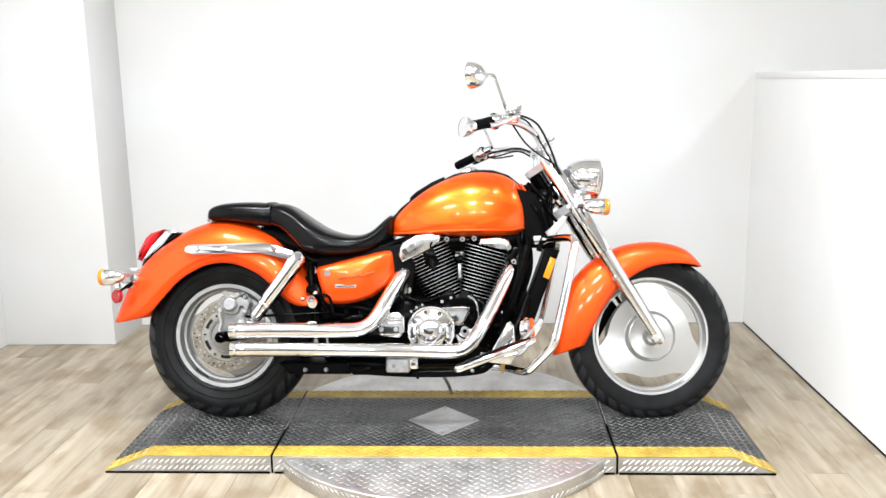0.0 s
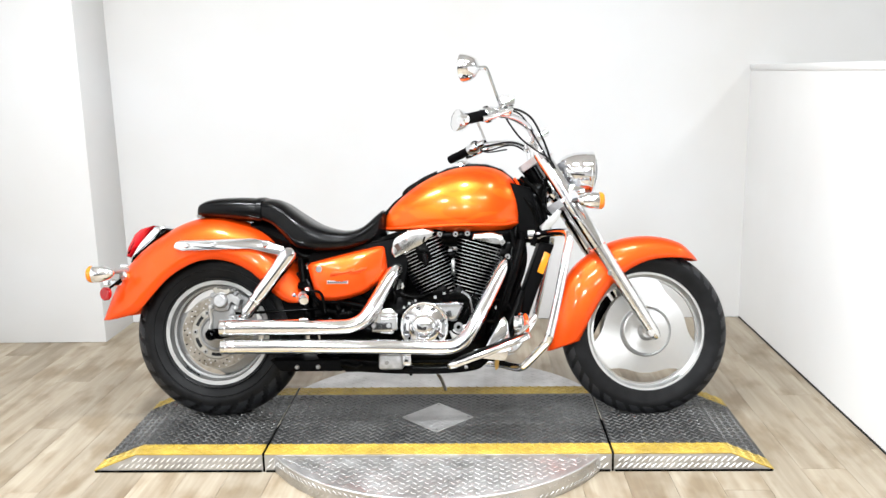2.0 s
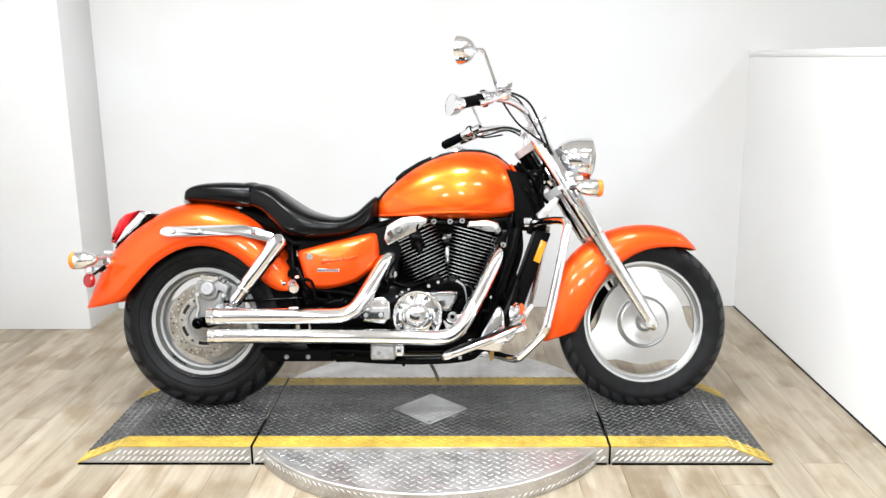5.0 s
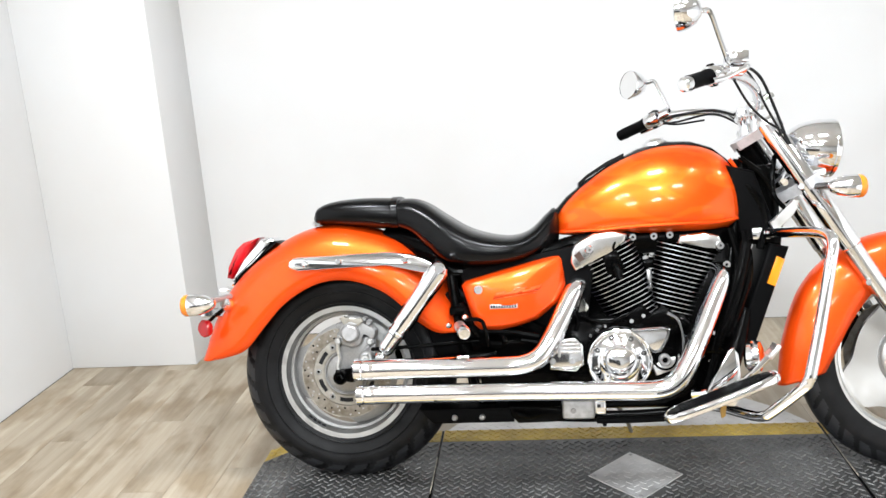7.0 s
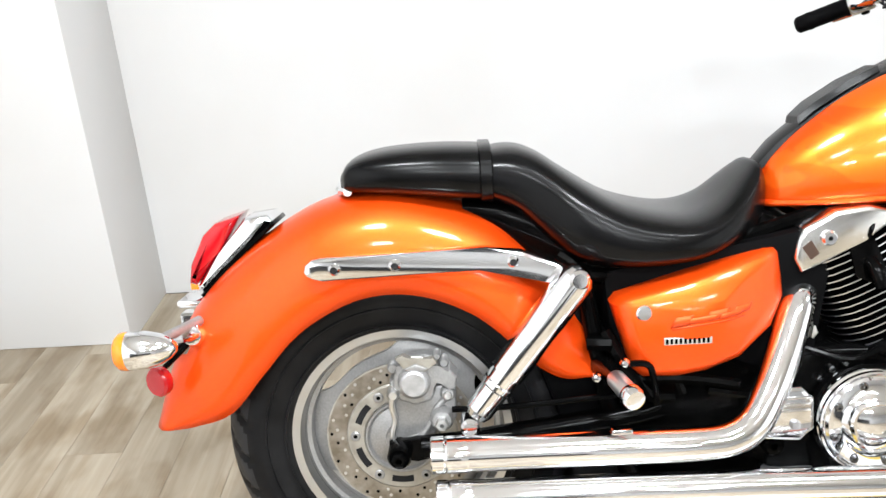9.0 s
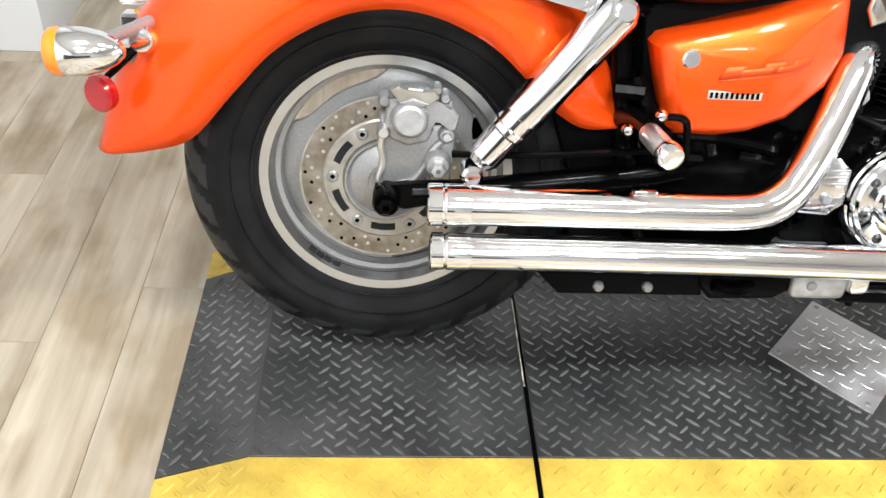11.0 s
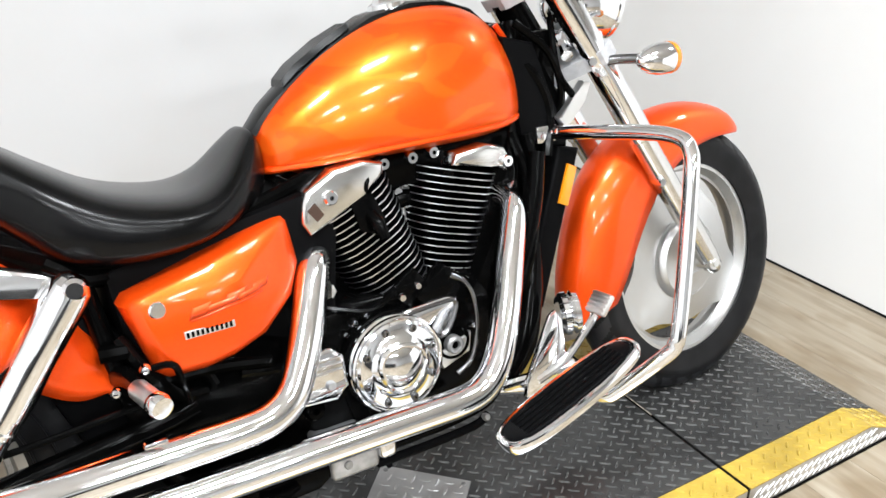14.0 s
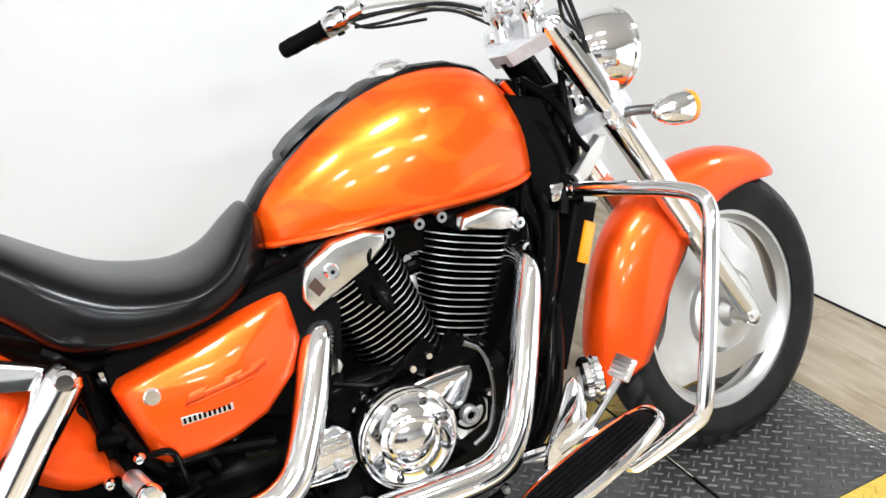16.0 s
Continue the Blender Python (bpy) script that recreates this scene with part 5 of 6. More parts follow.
for x, w, rr in ((0.012, 0.452, 0.010), (0.046, 0.466, 0.009), (0.122, 0.470, 0.010), (0.148, 0.452, 0.008), (-0.085, 0.430, 0.009), (-0.105, 0.415, 0.008), (-0.062, 0.440, 0.007), (0.160, 0.405, 0.007), (0.152, 0.36, 0.008)):
    lathe(bm, [(0, 0.130), (rr * 0.6, 0.130), (rr * 0.85, 0.126), (rr * 0.85, 0.10), (0, 0.10)], side_disc(x, 0, w), 10)
pieces("engine_bolt", bm, CHROME, engine)
bm = B()
slab(bm, [(-0.014, 0.418), (0.0, 0.431), (0.095, 0.436), (0.119, 0.430), (0.117, 0.406), (0.092, 0.362), (0.06, 0.360), (0.03, 0.40)], -0.10, -0.142, 0.009, 3)
tri = part("side_case", bm, CHROME, engine, "chrome triangular engine side case")
rim = [(-0.002, -0.143, 0.419), (0.008, -0.143, 0.425), (0.092, -0.143, 0.429), (0.110, -0.143, 0.424), (0.109, -0.143, 0.407), (0.088, -0.143, 0.370), (0.064, -0.143, 0.368), (0.034, -0.143, 0.405), (-0.002, -0.143, 0.419)]
part("case_rim", tube(B(), rim, 0.0040, 3, 8), GUNMETAL, tri)
bm = lathe(B(), [(0, 0.134), (0.026, 0.134), (0.030, 0.140), (0.034, 0.140), (0.037, 0.134), (0.037, 0.10), (0, 0.10)], side_disc(0.100, 0, 0.345), 32)
part("round_boss", bm, BLACK, engine, "round black engine boss")
bm = tube(B(), [(0.112, -0.132, 0.472), (0.140, -0.140, 0.450), (0.150, -0.146, 0.405), (0.146, -0.148, 0.350), (0.128, -0.150, 0.305), (0.095, -0.150, 0.285)], [0.006, 0.005, 0.004, 0.004, 0.005, 0.005], 5, 10)
part("case_flange", bm, GUNMETAL, engine, "dark metal edge of the engine case")
cap = part("oil_cap", lathe(B(), [(0.0075, 0.148), (0.0095, 0.152), (0.014, 0.152), (0.0175, 0.148), (0.0175, 0.12), (0.0075, 0.12)], side_disc(0.098, 0, 0.341), 24, close=True), CASTGREY, tri, "grey ring round the oil plug")
part("cap_plug", lathe(B(), [(0, 0.1495), (0.005, 0.1495), (0.0055, 0.145), (0.0078, 0.145), (0.0078, 0.125), (0, 0.125)], side_disc(0.098, 0, 0.341), 18), BLACK, tri)
bm = B()
slab(bm, [(-0.225, 0.325), (-0.218, 0.412), (-0.15, 0.416), (-0.128, 0.395), (-0.126, 0.34), (-0.15, 0.318)], -0.10, -0.165, 0.008, 3)
for k in range(3):
    box(bm, (-0.212, -0.1685, 0.395 - k * 0.011), (-0.135, -0.160, 0.400 - k * 0.011), 0.0015)
cov = part("rear_case", bm, CHROME, engine, "small chrome engine side case")
bm = B()
for x, w in ((-0.215, 0.35), (-0.16, 0.35)):
    lathe(bm, [(0, 0.172), (0.007, 0.172), (0.009, 0.168), (0.009, 0.15), (0, 0.15)], side_disc(x, 0, w), 10)
box(bm, (-0.20, -0.170, 0.362), (-0.192, -0.160, 0.392), 0.002)
pieces("case_bolt", bm, GREYMET, cov)
part("oil_plug", lathe(B(), [(0.006, 0.142), (0.014, 0.142), (0.018, 0.137), (0.018, 0.11), (0, 0.11)], side_disc(-0.185, 0, 0.30), 20), BLACK, engine)
bm = B()
tube(bm, [(-0.13, -0.12, 0.47), (-0.06, -0.14, 0.452), (0.0, -0.13, 0.468)], 0.006, 4, 8)
tube(bm, [(-0.16, -0.10, 0.50), (-0.14, -0.12, 0.46), (-0.145, -0.12, 0.43)], 0.007, 4, 8)
part("breather_hose", bm, BLACK, engine)

# radiator
bm = B()
slab(bm, [(0.408, 0.654), (0.461, 0.642), (0.345, 0.330), (0.298, 0.352)], -0.094, 0.094, 0.010, 3)
rad = part("radiator", bm, MATTE, bike, "matte black radiator shroud")
bm = B()
slab(bm, [(0.424, 0.618), (0.446, 0.607), (0.417, 0.531), (0.395, 0.542)], -0.089, -0.100, 0.002)
part("amber_reflector", bm, AMBER2, rad, "amber side reflector")
bm = B()
tube(bm, [(0.335, -0.12, 0.66), (0.31, -0.13, 0.56), (0.27, -0.13, 0.45), (0.24, -0.12, 0.36)], 0.017, 4, 12)
tube(bm, [(0.35, -0.10, 0.62), (0.30, -0.14, 0.50), (0.27, -0.13, 0.40)], 0.008, 4, 8)
part("coolant_hose", bm, BLACK, rad, "black coolant hose")

bm = B()
slab(bm, [(0.17, 0.46), (0.27, 0.66), (0.34, 0.66), (0.335, 0.46), (0.29, 0.30), (0.21, 0.215), (0.17, 0.25)], -0.085, 0.085, 0.012)
part("front_engine_mount", bm, BLACK, bike, "black engine front mount")
bm = B()
for pts, r in (([(0.30, -0.09, 0.70), (0.315, -0.11, 0.60), (0.28, -0.115, 0.50), (0.235, -0.11, 0.38)], 0.010), ([(0.34, -0.08, 0.69), (0.345, -0.10, 0.58), (0.31, -0.105, 0.47), (0.27, -0.10, 0.36)], 0.013),
               ([(0.24, -0.10, 0.44), (0.27, -0.12, 0.43), (0.29, -0.11, 0.40)], 0.012), ([(0.21, -0.11, 0.36), (0.25, -0.125, 0.36), (0.28, -0.11, 0.34)], 0.010)):
    tube(bm, pts, r, 5, 10)
pieces("hose", bm, BLACK, bike)
bm = tube(B(), [(0.335, -0.080, 0.47), (0.305, -0.100, 0.38), (0.265, -0.120, 0.29), (0.215, -0.125, 0.225)], [0.020, 0.028, 0.030, 0.022], 5, 12)
part("frame_downtube", bm, BLACK, bike, "black frame downtube")
bm = B()
for at in ((0.312, -0.125, 0.59), (0.285, -0.13, 0.52), (0.262, -0.128, 0.45), (0.24, -0.125, 0.41), (0.228, -0.12, 0.33)):
    bolt(bm, at, (0, -1, 0), 0.007, 0.006)
pieces("hose_clamp", bm, CHROME, bike)

# crash bar
for s in (-1, 1):
    bm = B()
    tube(bm, [(0.400, s * 0.075, 0.682), (0.43, s * 0.17, 0.685), (0.468, s * 0.28, 0.686), (0.486, s * 0.340, 0.678), (0.488, s * 0.364, 0.656), (0.478, s * 0.374, 0.612), (0.446, s * 0.386, 0.464), (0.418, s * 0.394, 0.348), (0.411, s * 0.391, 0.321), (0.400, s * 0.380, 0.301), (0.340, s * 0.312, 0.226), (0.325, s * 0.292, 0.212), (0.305, s * 0.250, 0.204), (0.25, s * 0.15, 0.204), (0.20, s * 0.11, 0.205)], 0.0145, 6, 18)
    cb = part("crash_bar", bm, CHROME, bike, "chrome engine guard bar")
    bm = B()
    lathe(bm, [(0, 0.014), (0.010, 0.014), (0.014, 0.008), (0.014, -0.02), (0, -0.02)], axis_to((0.405, s * 0.095, 0.683), (0, s, 0)), 14)
    box(bm, (0.36, s * 0.05, 0.665), (0.412, s * 0.09, 0.70), 0.006)
    part("bar_clamp", bm, CHROME, cb)

# floorboards, pedal and brackets
for s in (-1, 1):
    mb = Matrix.Translation((0.207, s * 0.342, 0.277)) @ Matrix.Rotation(radians(-21), 4, "Y") @ Matrix.Rotation(radians(s * 3), 4, "Z")
    out = []
    for a in np.linspace(0, 2 * math.pi, 36, endpoint=False):
        c, sn = math.cos(a), math.sin(a)
        x = 0.155 * math.copysign(abs(c) ** 0.7, c)
        out.append((x, (0.052 - 0.008 * (c > 0) * c) * math.copysign(abs(sn) ** 0.6, sn)))
    rimb = loft(B(), [[(x * k, y * k2, z) for x, y in out] for k, k2, z in ((0.96, 0.9, -0.012), (0.99, 0.97, -0.010), (1.0, 1.0, -0.004), (1.0, 1.0, 0.003), (0.985, 0.96, 0.008), (0.955, 0.88, 0.010), (0.92, 0.80, 0.009), (0.90, 0.76, 0.004))])
    board = part("floorboard", rimb, CHROME, bike, "chrome-rimmed rider floorboard", m=mb)
    pad = loft(B(), [[(x * k, y * k2, z) for x, y in out] for k, k2, z in ((0.90, 0.77, 0.003), (0.895, 0.76, 0.009), (0.87, 0.71, 0.011))])
    part("floorboard_pad", pad, MATTE, board, "black ribbed rubber pad", m=mb)
    ribs = B()
    for k in range(-2, 3):
        box(ribs, (-0.112, k * 0.0125 - 0.0035, 0.010), (0.112, k * 0.0125 + 0.0035, 0.0135), 0.001)
    tagged(part("pad_rib", ribs, MATTE, board, m=mb), kind="stuff")
    bm = B()
    slab(bm, [(0.185, 0.235), (0.192, 0.27), (0.252, 0.378), (0.266, 0.386), (0.279, 0.366), (0.287, 0.265), (0.265, 0.225)], s * 0.225, s * 0.240, 0.006)
    tube(bm, [(0.16, s * 0.20, 0.255), (0.24, s * 0.235, 0.268), (0.29, s * 0.25, 0.275)], 0.012, 3, 10)
    brk = part("board_bracket", bm, CHROME, bike, "chrome floorboard bracket")
    bm = B()
    lathe(bm, [(0, -0.012), (0.030, -0.012), (0.037, -0.005), (0.038, 0.004), (0.031, 0.008), (0.038, 0.013), (0.036, 0.022), (0.022, 0.027), (0.010, 0.024), (0, 0.026)], axis_to((0.322, s * 0.190, 0.352), (1.0, s * 0.45, 0.05)) @ Matrix.Diagonal((1.12, 1.12, 1.12, 1)), 32)
    part("horn" if s < 0 else "shift_pivot", bm, CHROME, bike, "round chrome horn" if s < 0 else "round chrome pivot cover")
bm = B()
tube(bm, [(0.215, -0.235, 0.262), (0.27, -0.245, 0.285), (0.32, -0.245, 0.325), (0.352, -0.243, 0.355)], [0.010, 0.008, 0.007, 0.009], 4, 10)
pedal = part("brake_pedal", bm, CHROME, bike, "chrome brake pedal arm")
mp = Matrix.Translation((0.366, -0.243, 0.374)) @ Matrix.Rotation(radians(-52), 4, "Y")
bm = B()
box(bm, (-0.022, -0.026, -0.006), (0.022, 0.026, 0.006), 0.004)
for k in range(-2, 3):
    box(bm, (k * 0.0085 - 0.0025, -0.024, 0.005), (k * 0.0085 + 0.0025, 0.024, 0.0085), 0.001)
pieces("pedal_pad", bm, BRUSHED, pedal, m=mp)

# ---- front end, turned with the bars ----
FX, FW, FR, FRIM = 0.808, 0.308, 0.319, 0.229
fw = part("front_wheel", rim_mesh(FRIM, 0.032), RIMALU, bike, "front wheel with a machined aluminium rim", m=STEER @ side_disc(FX, 0, FW))
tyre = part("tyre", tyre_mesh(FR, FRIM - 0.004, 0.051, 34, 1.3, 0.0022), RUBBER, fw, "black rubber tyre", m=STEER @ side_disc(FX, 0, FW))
tyre.data.materials.append(WORN_LIT)
face = part("disc_face", wheel_face(0.03, FRIM - 0.02, 0.014, (269, 29, 149), 84, 0.160, 0.198, 0.016), TURNED, fw, "brushed aluminium wheel disc with crescent slots")
face.matrix_basis = STEER @ side_disc(FX, -0.012, FW)
hub = part("hub", lathe(B(), [(0, 0.07), (0.024, 0.07), (0.03, 0.06), (0.036, 0.050), (0.060, 0.047), (0.070, 0.046), (0.084, 0.046), (0.092, 0.040), (0.098, 0.030), (0.098, -0.04), (0, -0.04)], None, 64), TURNED, fw, "stepped aluminium hub")
hub.matrix_basis = STEER @ side_disc(FX, 0, FW)
bm = B()
lathe(bm, [(0.10, 0), (0.155, 0), (0.155, 0.005), (0.10, 0.005)], None, 80, close=True)
part("brake_disc", bm, STEEL, fw, "steel brake disc on the far side", m=STEER @ side_disc(FX, 0.07, FW))
bm = B()
slab(bm, [(0.60, 0.30), (0.625, 0.29), (0.66, 0.36), (0.70, 0.42), (0.68, 0.45), (0.63, 0.42), (0.605, 0.36)], 0.05, 0.11, 0.008)
part("front_caliper", bm, BLACK, bike, "black front brake caliper", m=STEER)
part("axle", tube(B(), [(FX + 0.004, -0.108, FW - 0.002), (FX + 0.004, 0.108, FW - 0.002)], 0.012, 2, 16), CHROME, bike, m=STEER)

front_rows = [
    (0.434, 0.236, 0.80, 0.546, 0.276), (0.441, 0.30, 0.9, 0.563, 0.312), (0.455, 0.375, 0.97, 0.586, 0.358), (0.495, 0.490, 1.0, 0.625, 0.425), (0.558, 0.575, 1.0, 0.675, 0.490),
    (0.65, 0.636, 1.0, 0.735, 0.540), (0.745, 0.667, 1.0, 0.80, 0.572), (0.85, 0.672, 1.0, 0.87, 0.585), (0.945, 0.648, 1.0, 0.935, 0.585), (0.998, 0.603, 0.75, 0.98, 0.58), (1.021, 0.577, 0.3, 1.013, 0.573)]
skin(part("front_mudguard", fender(front_rows, 0.078, 20, 2.3), ORANGE, bike, "glossy metallic orange front mudguard", m=STEER, angle=60), 0.004)

FA, FB2 = Vector((0.412, 0, 0.975)), Vector((0.825, 0, 0.30))
fd = (FB2 - FA).normalized()
for s in (-1, 1):
    a = FA + Vector((0, s * 0.092, 0))
    mt = axis_to(a, fd)
    bm = lathe(B(), [(0, -0.03), (0.020, -0.03), (0.026, -0.022), (0.030, -0.01), (0.030, 0.40), (0.026, 0.405), (0, 0.405)], mt, 32)
    leg = part("fork_cover", bm, CHROME, bike, "chrome fork upper cover", m=STEER)
    bm = lathe(B(), [(0, 0.38), (0.027, 0.38), (0.027, 0.52), (0.026, 0.66), (0.0245, 0.76), (0.022, 0.795), (0.014, 0.81), (0, 0.812)], mt, 32)
    part("fork_slider", bm, POLISHED, leg, "polished aluminium fork slider", m=STEER)
    bm = B()
    tube(bm, [(FX + 0.004, s * 0.07, FW), (FX + 0.004, s * 0.112, FW)], 0.017, 2, 18)
    tube(bm, [(FX + 0.004, s * 0.110, FW), (FX + 0.004, s * 0.118, FW)], 0.010, 2, 6)
    part("axle_clamp", bm, ALU, leg, m=STEER)
    q = a + fd * 0.50
    bm = B()
    lathe(bm, [(0, 0.018), (0.007, 0.018), (0.010, 0.012), (0.010, -0.02), (0, -0.02)], axis_to(q + Vector((-0.015, s * 0.01, -0.02)), (-0.3, s, 0)), 12)
    bolt(bm, a + fd * 0.19 + Vector((-0.022, s * 0.012, -0.01)), (-0.5, s, 0), 0.010, 0.012)
    pieces("fork_bolt", bm, CHROME, leg, m=STEER)
bm = B()
for o, th in ((0.0, 0.026), (0.19, 0.03)):
    c = FA + fd * o
    mt = axis_to(c, fd)
    lo = [(-0.01, -0.125), (0.03, -0.12), (0.045, -0.055), (0.05, 0), (0.045, 0.055), (0.03, 0.12), (-0.01, 0.125), (-0.032, 0.095), (-0.08, 0.03), (-0.08, -0.03), (-0.032, -0.095)]
    vs = []
    for h in (-th / 2, th / 2):
        vs.append([c + fd * h + Vector((-fd.z, 0, fd.x)) * x + Vector((0, y, 0)) for x, y in lo])
    loft(bm, vs)
pieces("fork_clamp", bm, SILVER, bike, "chrome fork clamps", m=STEER)

# headlamp, facing ahead
hm = axis_to((0.540, 0, 0.924), (1, 0, -0.08)) @ Matrix.Diagonal((0.95, 0.95, 1, 1))
bm = lathe(B(), [(0, -0.066), (0.018, -0.064), (0.036, -0.056), (0.054, -0.042), (0.068, -0.022), (0.078, 0.002), (0.084, 0.028), (0.0865, 0.052), (0.087, 0.064), (0.0895, 0.067), (0.0895, 0.076), (0.083, 0.080)], hm, 48)
head = part("headlamp", bm, CHROME, bike, "chrome bucket headlamp", m=STEER)
part("headlamp_lens", lathe(B(), [(0.083, 0.077), (0.068, 0.087), (0.04, 0.095), (0, 0.098)], hm, 48), GLASS, head, "clear headlamp lens", m=STEER)
part("reflector_bowl", lathe(B(), [(0.081, 0.072), (0.06, 0.03), (0.025, -0.01), (0, -0.015)], hm, 32), CHROME, head, m=STEER)
bm = B()
tube(bm, [(0.50, -0.03, 0.87), (0.47, -0.05, 0.84), (0.45, -0.08, 0.82)], 0.012, 3, 10)
tube(bm, [(0.50, 0.03, 0.87), (0.47, 0.05, 0.84), (0.45, 0.08, 0.82)], 0.012, 3, 10)
box(bm, (0.50, -0.05, 0.835), (0.585, 0.05, 0.87), 0.01)
part("headlamp_bracket", bm, CHROME, head, m=STEER)
for s in (-1, 1):
    indicator("front_turn_signal", (0.586, s * 0.193, 0.793), (1, 0, -0.02), (0.532, s * 0.11, 0.801), STEER)
    part("signal_joint", tube(B(), [(0.50, s * 0.09, 0.799), (0.542, s * 0.14, 0.801), (0.570, s * 0.188, 0.796)], [0.012, 0.009, 0.008], 3, 12), GUNMETAL, bike, "dark metal signal stalk", m=STEER)

# handlebar with grips, levers, mirrors
bm = B()
half = [(0.388, 0.0, 1.030), (0.386, 0.06, 1.032), (0.375, 0.12, 1.046), (0.345, 0.19, 1.068), (0.29, 0.265, 1.084), (0.225, 0.33, 1.085), (0.16, 0.385, 1.068), (0.105, 0.43, 1.047)]
tube(bm, [(x, -v, w) for x, v, w in half[::-1]] + half[1:], 0.0125, 5, 16)
bar = part("handlebar", bm, CHROME, bike, "wide chrome pull-back handlebar", m=STEER)
bm = B()
for v in (-0.05, 0.05):
    tube(bm, [(0.398, v, 0.972), (0.394, v, 1.0), (0.388, v, 1.032)], [0.024, 0.020, 0.024], 3, 18)
    box(bm, (0.364, v - 0.022, 1.012), (0.412, v + 0.022, 1.052), 0.009)
pieces("riser", bm, CHROME, bar, "chrome handlebar risers", m=STEER)
bm = B()
box(bm, (-0.026, -0.048, -0.010), (0.026, 0.048, 0.012), 0.006, m=Matrix.Translation((0.425, 0, 1.062)) @ Matrix.Rotation(radians(-28), 4, "Y"))
panel = part("indicator_panel", bm, CHROME, bar, "chrome warning light panel", m=STEER)
bm = B()
box(bm, (-0.020, -0.040, 0.0115), (0.020, 0.040, 0.0135), 0.001, m=Matrix.Translation((0.425, 0, 1.062)) @ Matrix.Rotation(radians(-28), 4, "Y"))
part("panel_face", bm, MATTE, bar, "dark warning light window", m=STEER)
for s in (-1, 1):
    g0, g1 = Vector((0.168, s * 0.377, 1.071)), Vector((0.104, s * 0.431, 1.047))
    d = (g1 - g0).normalized()
    ln = (g1 - g0).length
    bm = lathe(B(), [(0.012, 0.0), (0.020, 0.001), (0.0205, 0.006), (0.0185, 0.01), (0.0185, ln - 0.012), (0.0195, ln - 0.008), (0.0195, ln - 0.002), (0.0, ln)], axis_to(g0, d), 28)
    grip = part("grip", bm, MATTE, bike, "black rubber handlebar grip", m=STEER)
    part("bar_end", lathe(B(), [(0, 0.024), (0.013, 0.024), (0.018, 0.019), (0.0185, 0.0), (0.019, -0.006), (0, -0.006)], axis_to(g1, d), 24), CHROME if s < 0 else MATTE, grip, m=STEER)
    # switch housing
    bm = lathe(B(), [(0.012, -0.052), (0.022, -0.050), (0.025, -0.044), (0.025, -0.008), (0.022, -0.002), (0.012, -0.001)], axis_to(g0, d), 24)
    box(bm, (-0.02, -0.022, -0.05), (0.012, 0.022, -0.006), 0.004, m=axis_to(g0, d))
    sw = part("switch_housing", bm, CHROME, bike, "chrome switch housing", m=STEER)
    bm = B()
    box(bm, (-0.030, -0.012, -0.030), (-0.018, 0.008, -0.012), 0.003, m=axis_to(g0, d))
    box(bm, (-0.012, -0.029, -0.034), (0.004, -0.020, -0.018), 0.003, m=axis_to(g0, d))
    box(bm, (-0.012, 0.020, -0.034), (0.004, 0.029, -0.018), 0.003, m=axis_to(g0, d))
    box(bm, (-0.030, -0.006, -0.060), (0.010, 0.006, -0.052), 0.002, m=axis_to(g0, d))
    pieces("switch", bm, BLACK, sw, m=STEER)
    # lever with its perch
    p = g0 - d * 0.075
    bm = B()
    lathe(bm, [(0.012, -0.018), (0.019, -0.016), (0.019, 0.016), (0.012, 0.018)], axis_to(p, d), 20)
    tube(bm, [p + Vector((0.015, 0, 0)), p + Vector((0.045, s * 0.01, -0.004))], 0.013, 2, 12)
    tube(bm, [p + Vector((0.042, s * 0.008, -0.006)), p + Vector((0.04, s * 0.06, -0.002)), g0 + d * 0.03 + Vector((0.062, s * 0.01, 0.0)), g1 + Vector((0.058, s * 0.004, 0.002))], [0.007, 0.0065, 0.006, 0.007], 4, 10)
    lev = part("lever", bm, CHROME, bike, "chrome hand lever", m=STEER)
    if s < 0:
        bm = B()
        box(bm, (-0.022, -0.03, -0.014), (0.03, 0.03, 0.018), 0.006, m=Matrix.Translation(p + Vector((0.03, 0.01, 0.032))))
        part("fluid_reservoir", bm, CHROME, lev, "chrome brake fluid reservoir", m=STEER)
    # mirror
    c = Vector((0.108 if s < 0 else 0.125, s * 0.385, 1.234 if s < 0 else 1.204))
    q0, q1 = p + Vector((0.012, 0, 0.018)), c + Vector((0.078, -s * 0.02, 0.0))
    bm = tube(B(), [q0, q0.lerp(q1, 0.33), q0.lerp(q1, 0.66), q0.lerp(q1, 0.92), q1 + Vector((-0.006, 0, 0.006)), q1 + Vector((-0.022, s * 0.006, 0.004)), c + Vector((0.04, 0, 0))], [0.0065, 0.006, 0.0058, 0.006, 0.0068, 0.007, 0.008], 5, 10)
    mir = part("mirror", bm, CHROME, bike, "chrome teardrop mirror on a stalk", m=STEER)
    mm = axis_to(c, Vector((-1.0, -s * 0.42, 0.06)))
    prof = [(0, -0.050), (0.014, -0.048), (0.030, -0.038), (0.042, -0.020), (0.0475, 0.0), (0.048, 0.008), (0.045, 0.011)]
    sc = Matrix.Diagonal((1.18, 1.0, 1, 1))
    bm = lathe(B(), prof, mm @ sc, 36)
    part("mirror_shell", bm, CHROME, mir, m=STEER)
    part("mirror_glass", lathe(B(), [(0.0455, 0.0095), (0, 0.0095)], mm @ sc, 36), MIRROR, mir, "mirror glass", m=STEER)

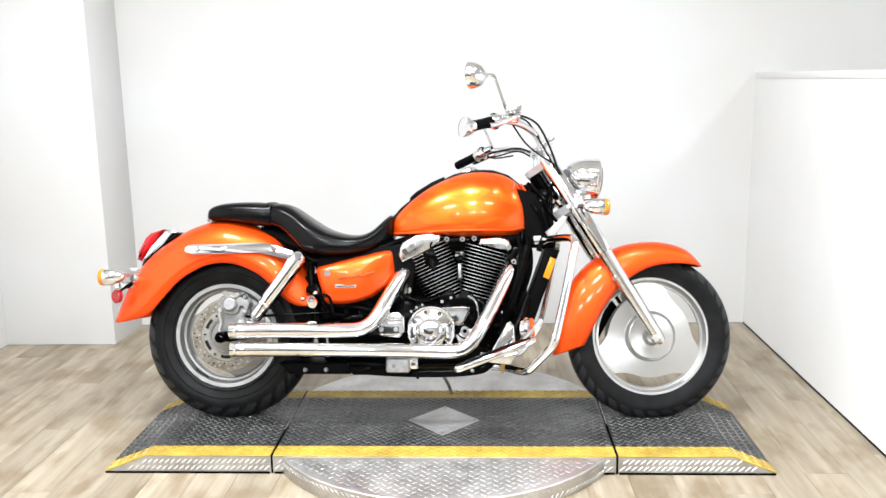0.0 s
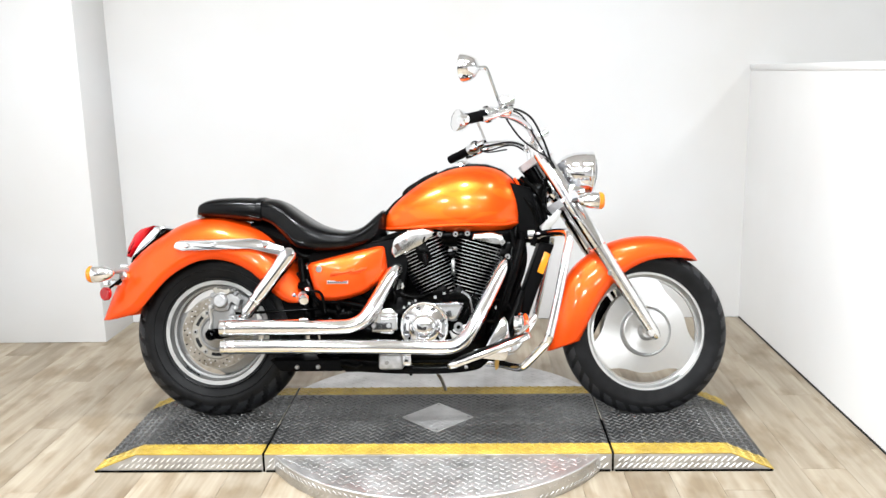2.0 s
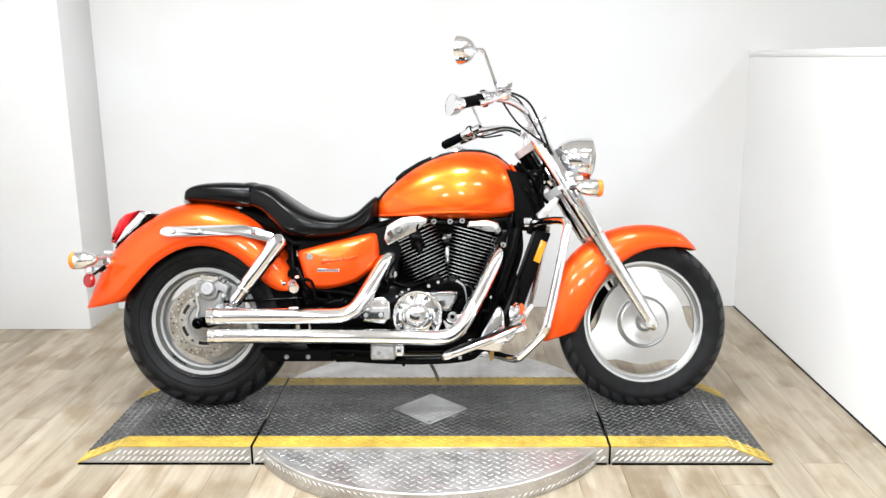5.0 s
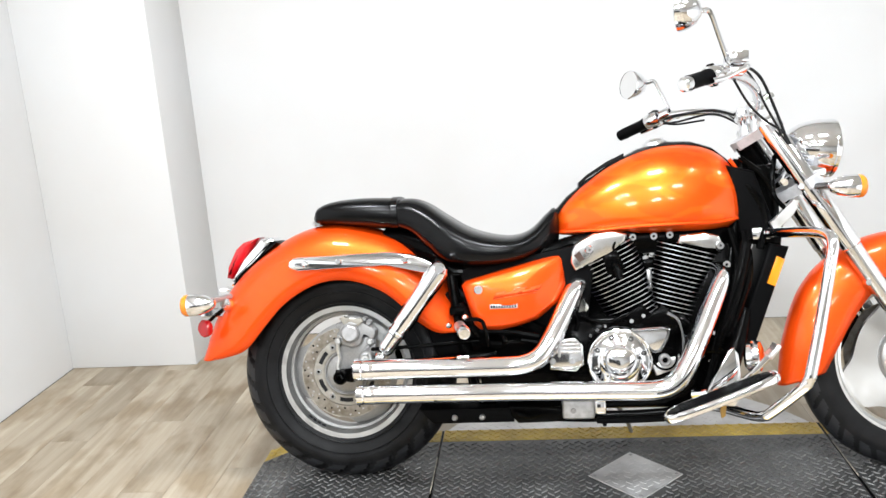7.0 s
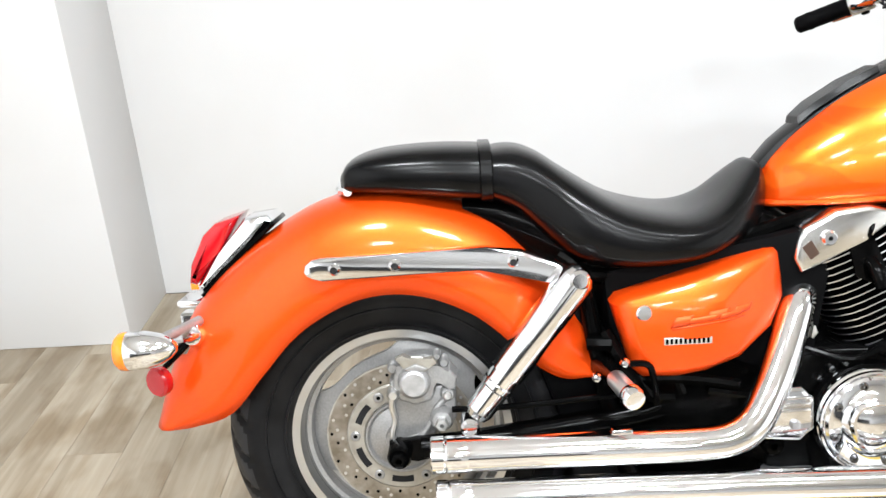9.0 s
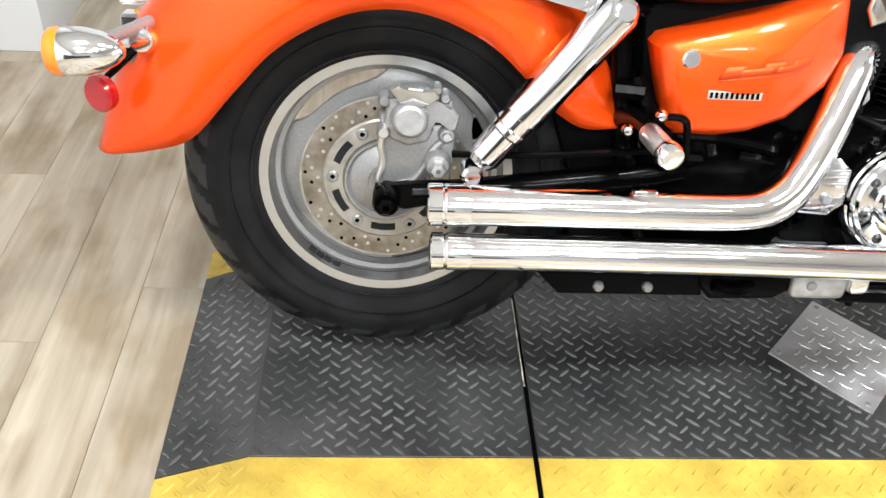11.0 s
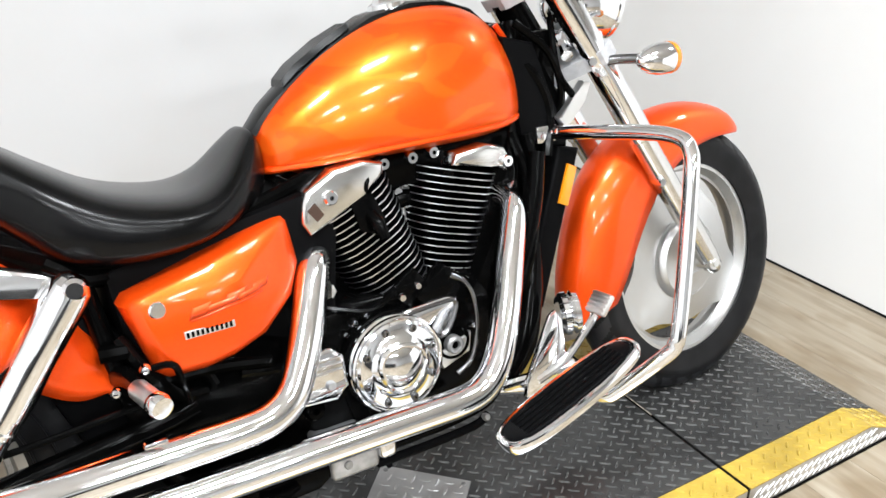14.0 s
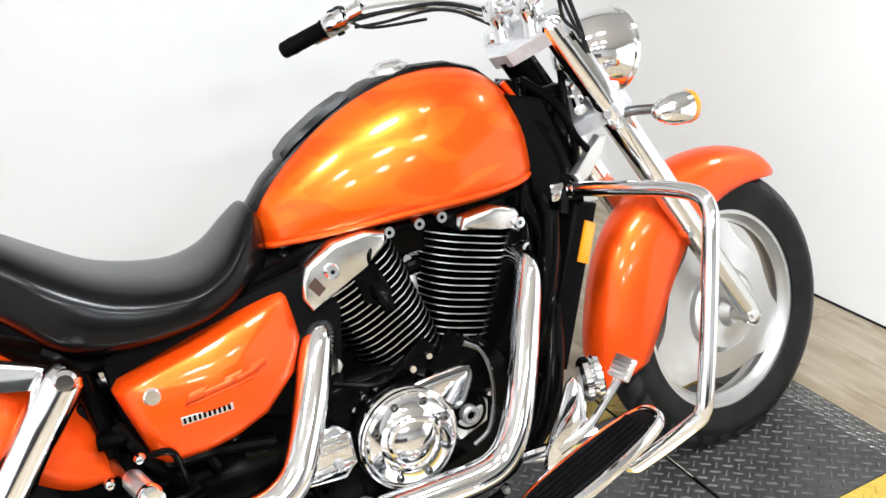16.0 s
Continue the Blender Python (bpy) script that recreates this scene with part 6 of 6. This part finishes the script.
# control cables
cables = [
    [(0.235, -0.31, 1.095), (0.29, -0.27, 1.115), (0.36, -0.19, 1.10), (0.41, -0.14, 1.03), (0.44, -0.13, 0.95), (0.47, -0.09, 0.87)],
    [(0.25, -0.30, 1.085), (0.31, -0.24, 1.02), (0.38, -0.16, 0.985), (0.44, -0.13, 0.95), (0.48, -0.10, 0.88)],
    [(0.26, -0.29, 1.11), (0.32, -0.23, 1.10), (0.38, -0.16, 1.03), (0.43, -0.135, 0.95)],
    [(0.22, 0.33, 1.075), (0.27, 0.26, 1.078), (0.33, 0.15, 1.068), (0.385, 0.06, 1.03)],
    [(0.215, 0.33, 1.06), (0.255, 0.28, 1.058), (0.33, 0.15, 1.056), (0.40, 0.07, 1.0)],
    [(0.17, 0.36, 1.075), (0.185, 0.35, 1.105), (0.205, 0.34, 1.10), (0.215, 0.335, 1.07), (0.245, 0.30, 1.052), (0.31, 0.19, 1.045)]]
for k, c in enumerate(cables):
    part("cable", tube(B(), c, 0.0034 if k % 3 else 0.0042, 6, 10), GREYPLASTIC, bike, "black control cable" if k == 0 else "", m=STEER)
bm = B()
tube(bm, [(0.30, -0.06, 0.86), (0.37, -0.08, 0.80), (0.40, -0.08, 0.72), (0.38, -0.09, 0.64)], 0.011, 4, 8)
tube(bm, [(0.34, -0.07, 0.90), (0.40, -0.09, 0.84), (0.43, -0.085, 0.76), (0.42, -0.07, 0.68)], 0.008, 4, 8)
tube(bm, [(0.44, -0.05, 0.90), (0.42, -0.09, 0.80), (0.46, -0.09, 0.74)], 0.007, 4, 8)
box(bm, (0.36, -0.06, 0.76), (0.44, 0.06, 0.88), 0.012)
part("wiring_loom", bm, BLACK, bike, "black wiring behind the fork")
bm = B()
slab(bm, [(0.405, 0.712), (0.45, 0.745), (0.47, 0.775), (0.49, 0.77), (0.475, 0.735), (0.44, 0.70), (0.42, 0.69)], -0.085, -0.105, 0.005)
part("guard_bracket", bm, ALU, bike, "bare aluminium guard bracket")

# ---- floor planks ----
PW, PL = 0.152, 1.22
meshes = {}


def plank_mesh(width, length):
    key = round(width, 3), round(length, 3)
    if key not in meshes:
        b = box(B(), (0.0005, 0.0005, -0.004), (width - 0.0005, length - 0.0005, 0.0))
        me = bpy.data.meshes.new("plank")
        b.to_mesh(me)
        b.free()
        me.materials.append(VINYLFLOOR)
        meshes[key] = me
    return meshes[key]


rest = B()


def plank_field(xa, xb, ya, yb, single):
    """Staggered planks between two pairs of lines; the nearest are objects of their own."""
    i, x = 0, xa
    while x < xb - 0.005:
        x1 = min(x + PW, xb)
        y = ya - ((i * 0.437) % 1.0) * PL
        while y < yb:
            y0, y1 = max(y, ya), min(y + PL, yb)
            if y1 - y0 > 0.03:
                if single:
                    ob = new("plank", plank_mesh(x1 - x, y1 - y0))
                    ob.location = (x, y0, 0.0)
                    ob.parent = floor
                else:
                    box(rest, (x + 0.0005, y0 + 0.0005, -0.004), (x1 - 0.0005, y1 - 0.0005, 0.0))
            y += PL
        i, x = i + 1, x + PW


plank_field(XL + 0.004, XR - 0.005, -3.6, YB - 0.005, True)
plank_field(XL + 0.004, XR - 0.005, YF, -3.601, False)
plank_field(XR + 0.145, 4.245, YF, YB - 0.005, False)
tagged(part("plank_field", rest, VINYLFLOOR, floor, smooth=False), kind="stuff")
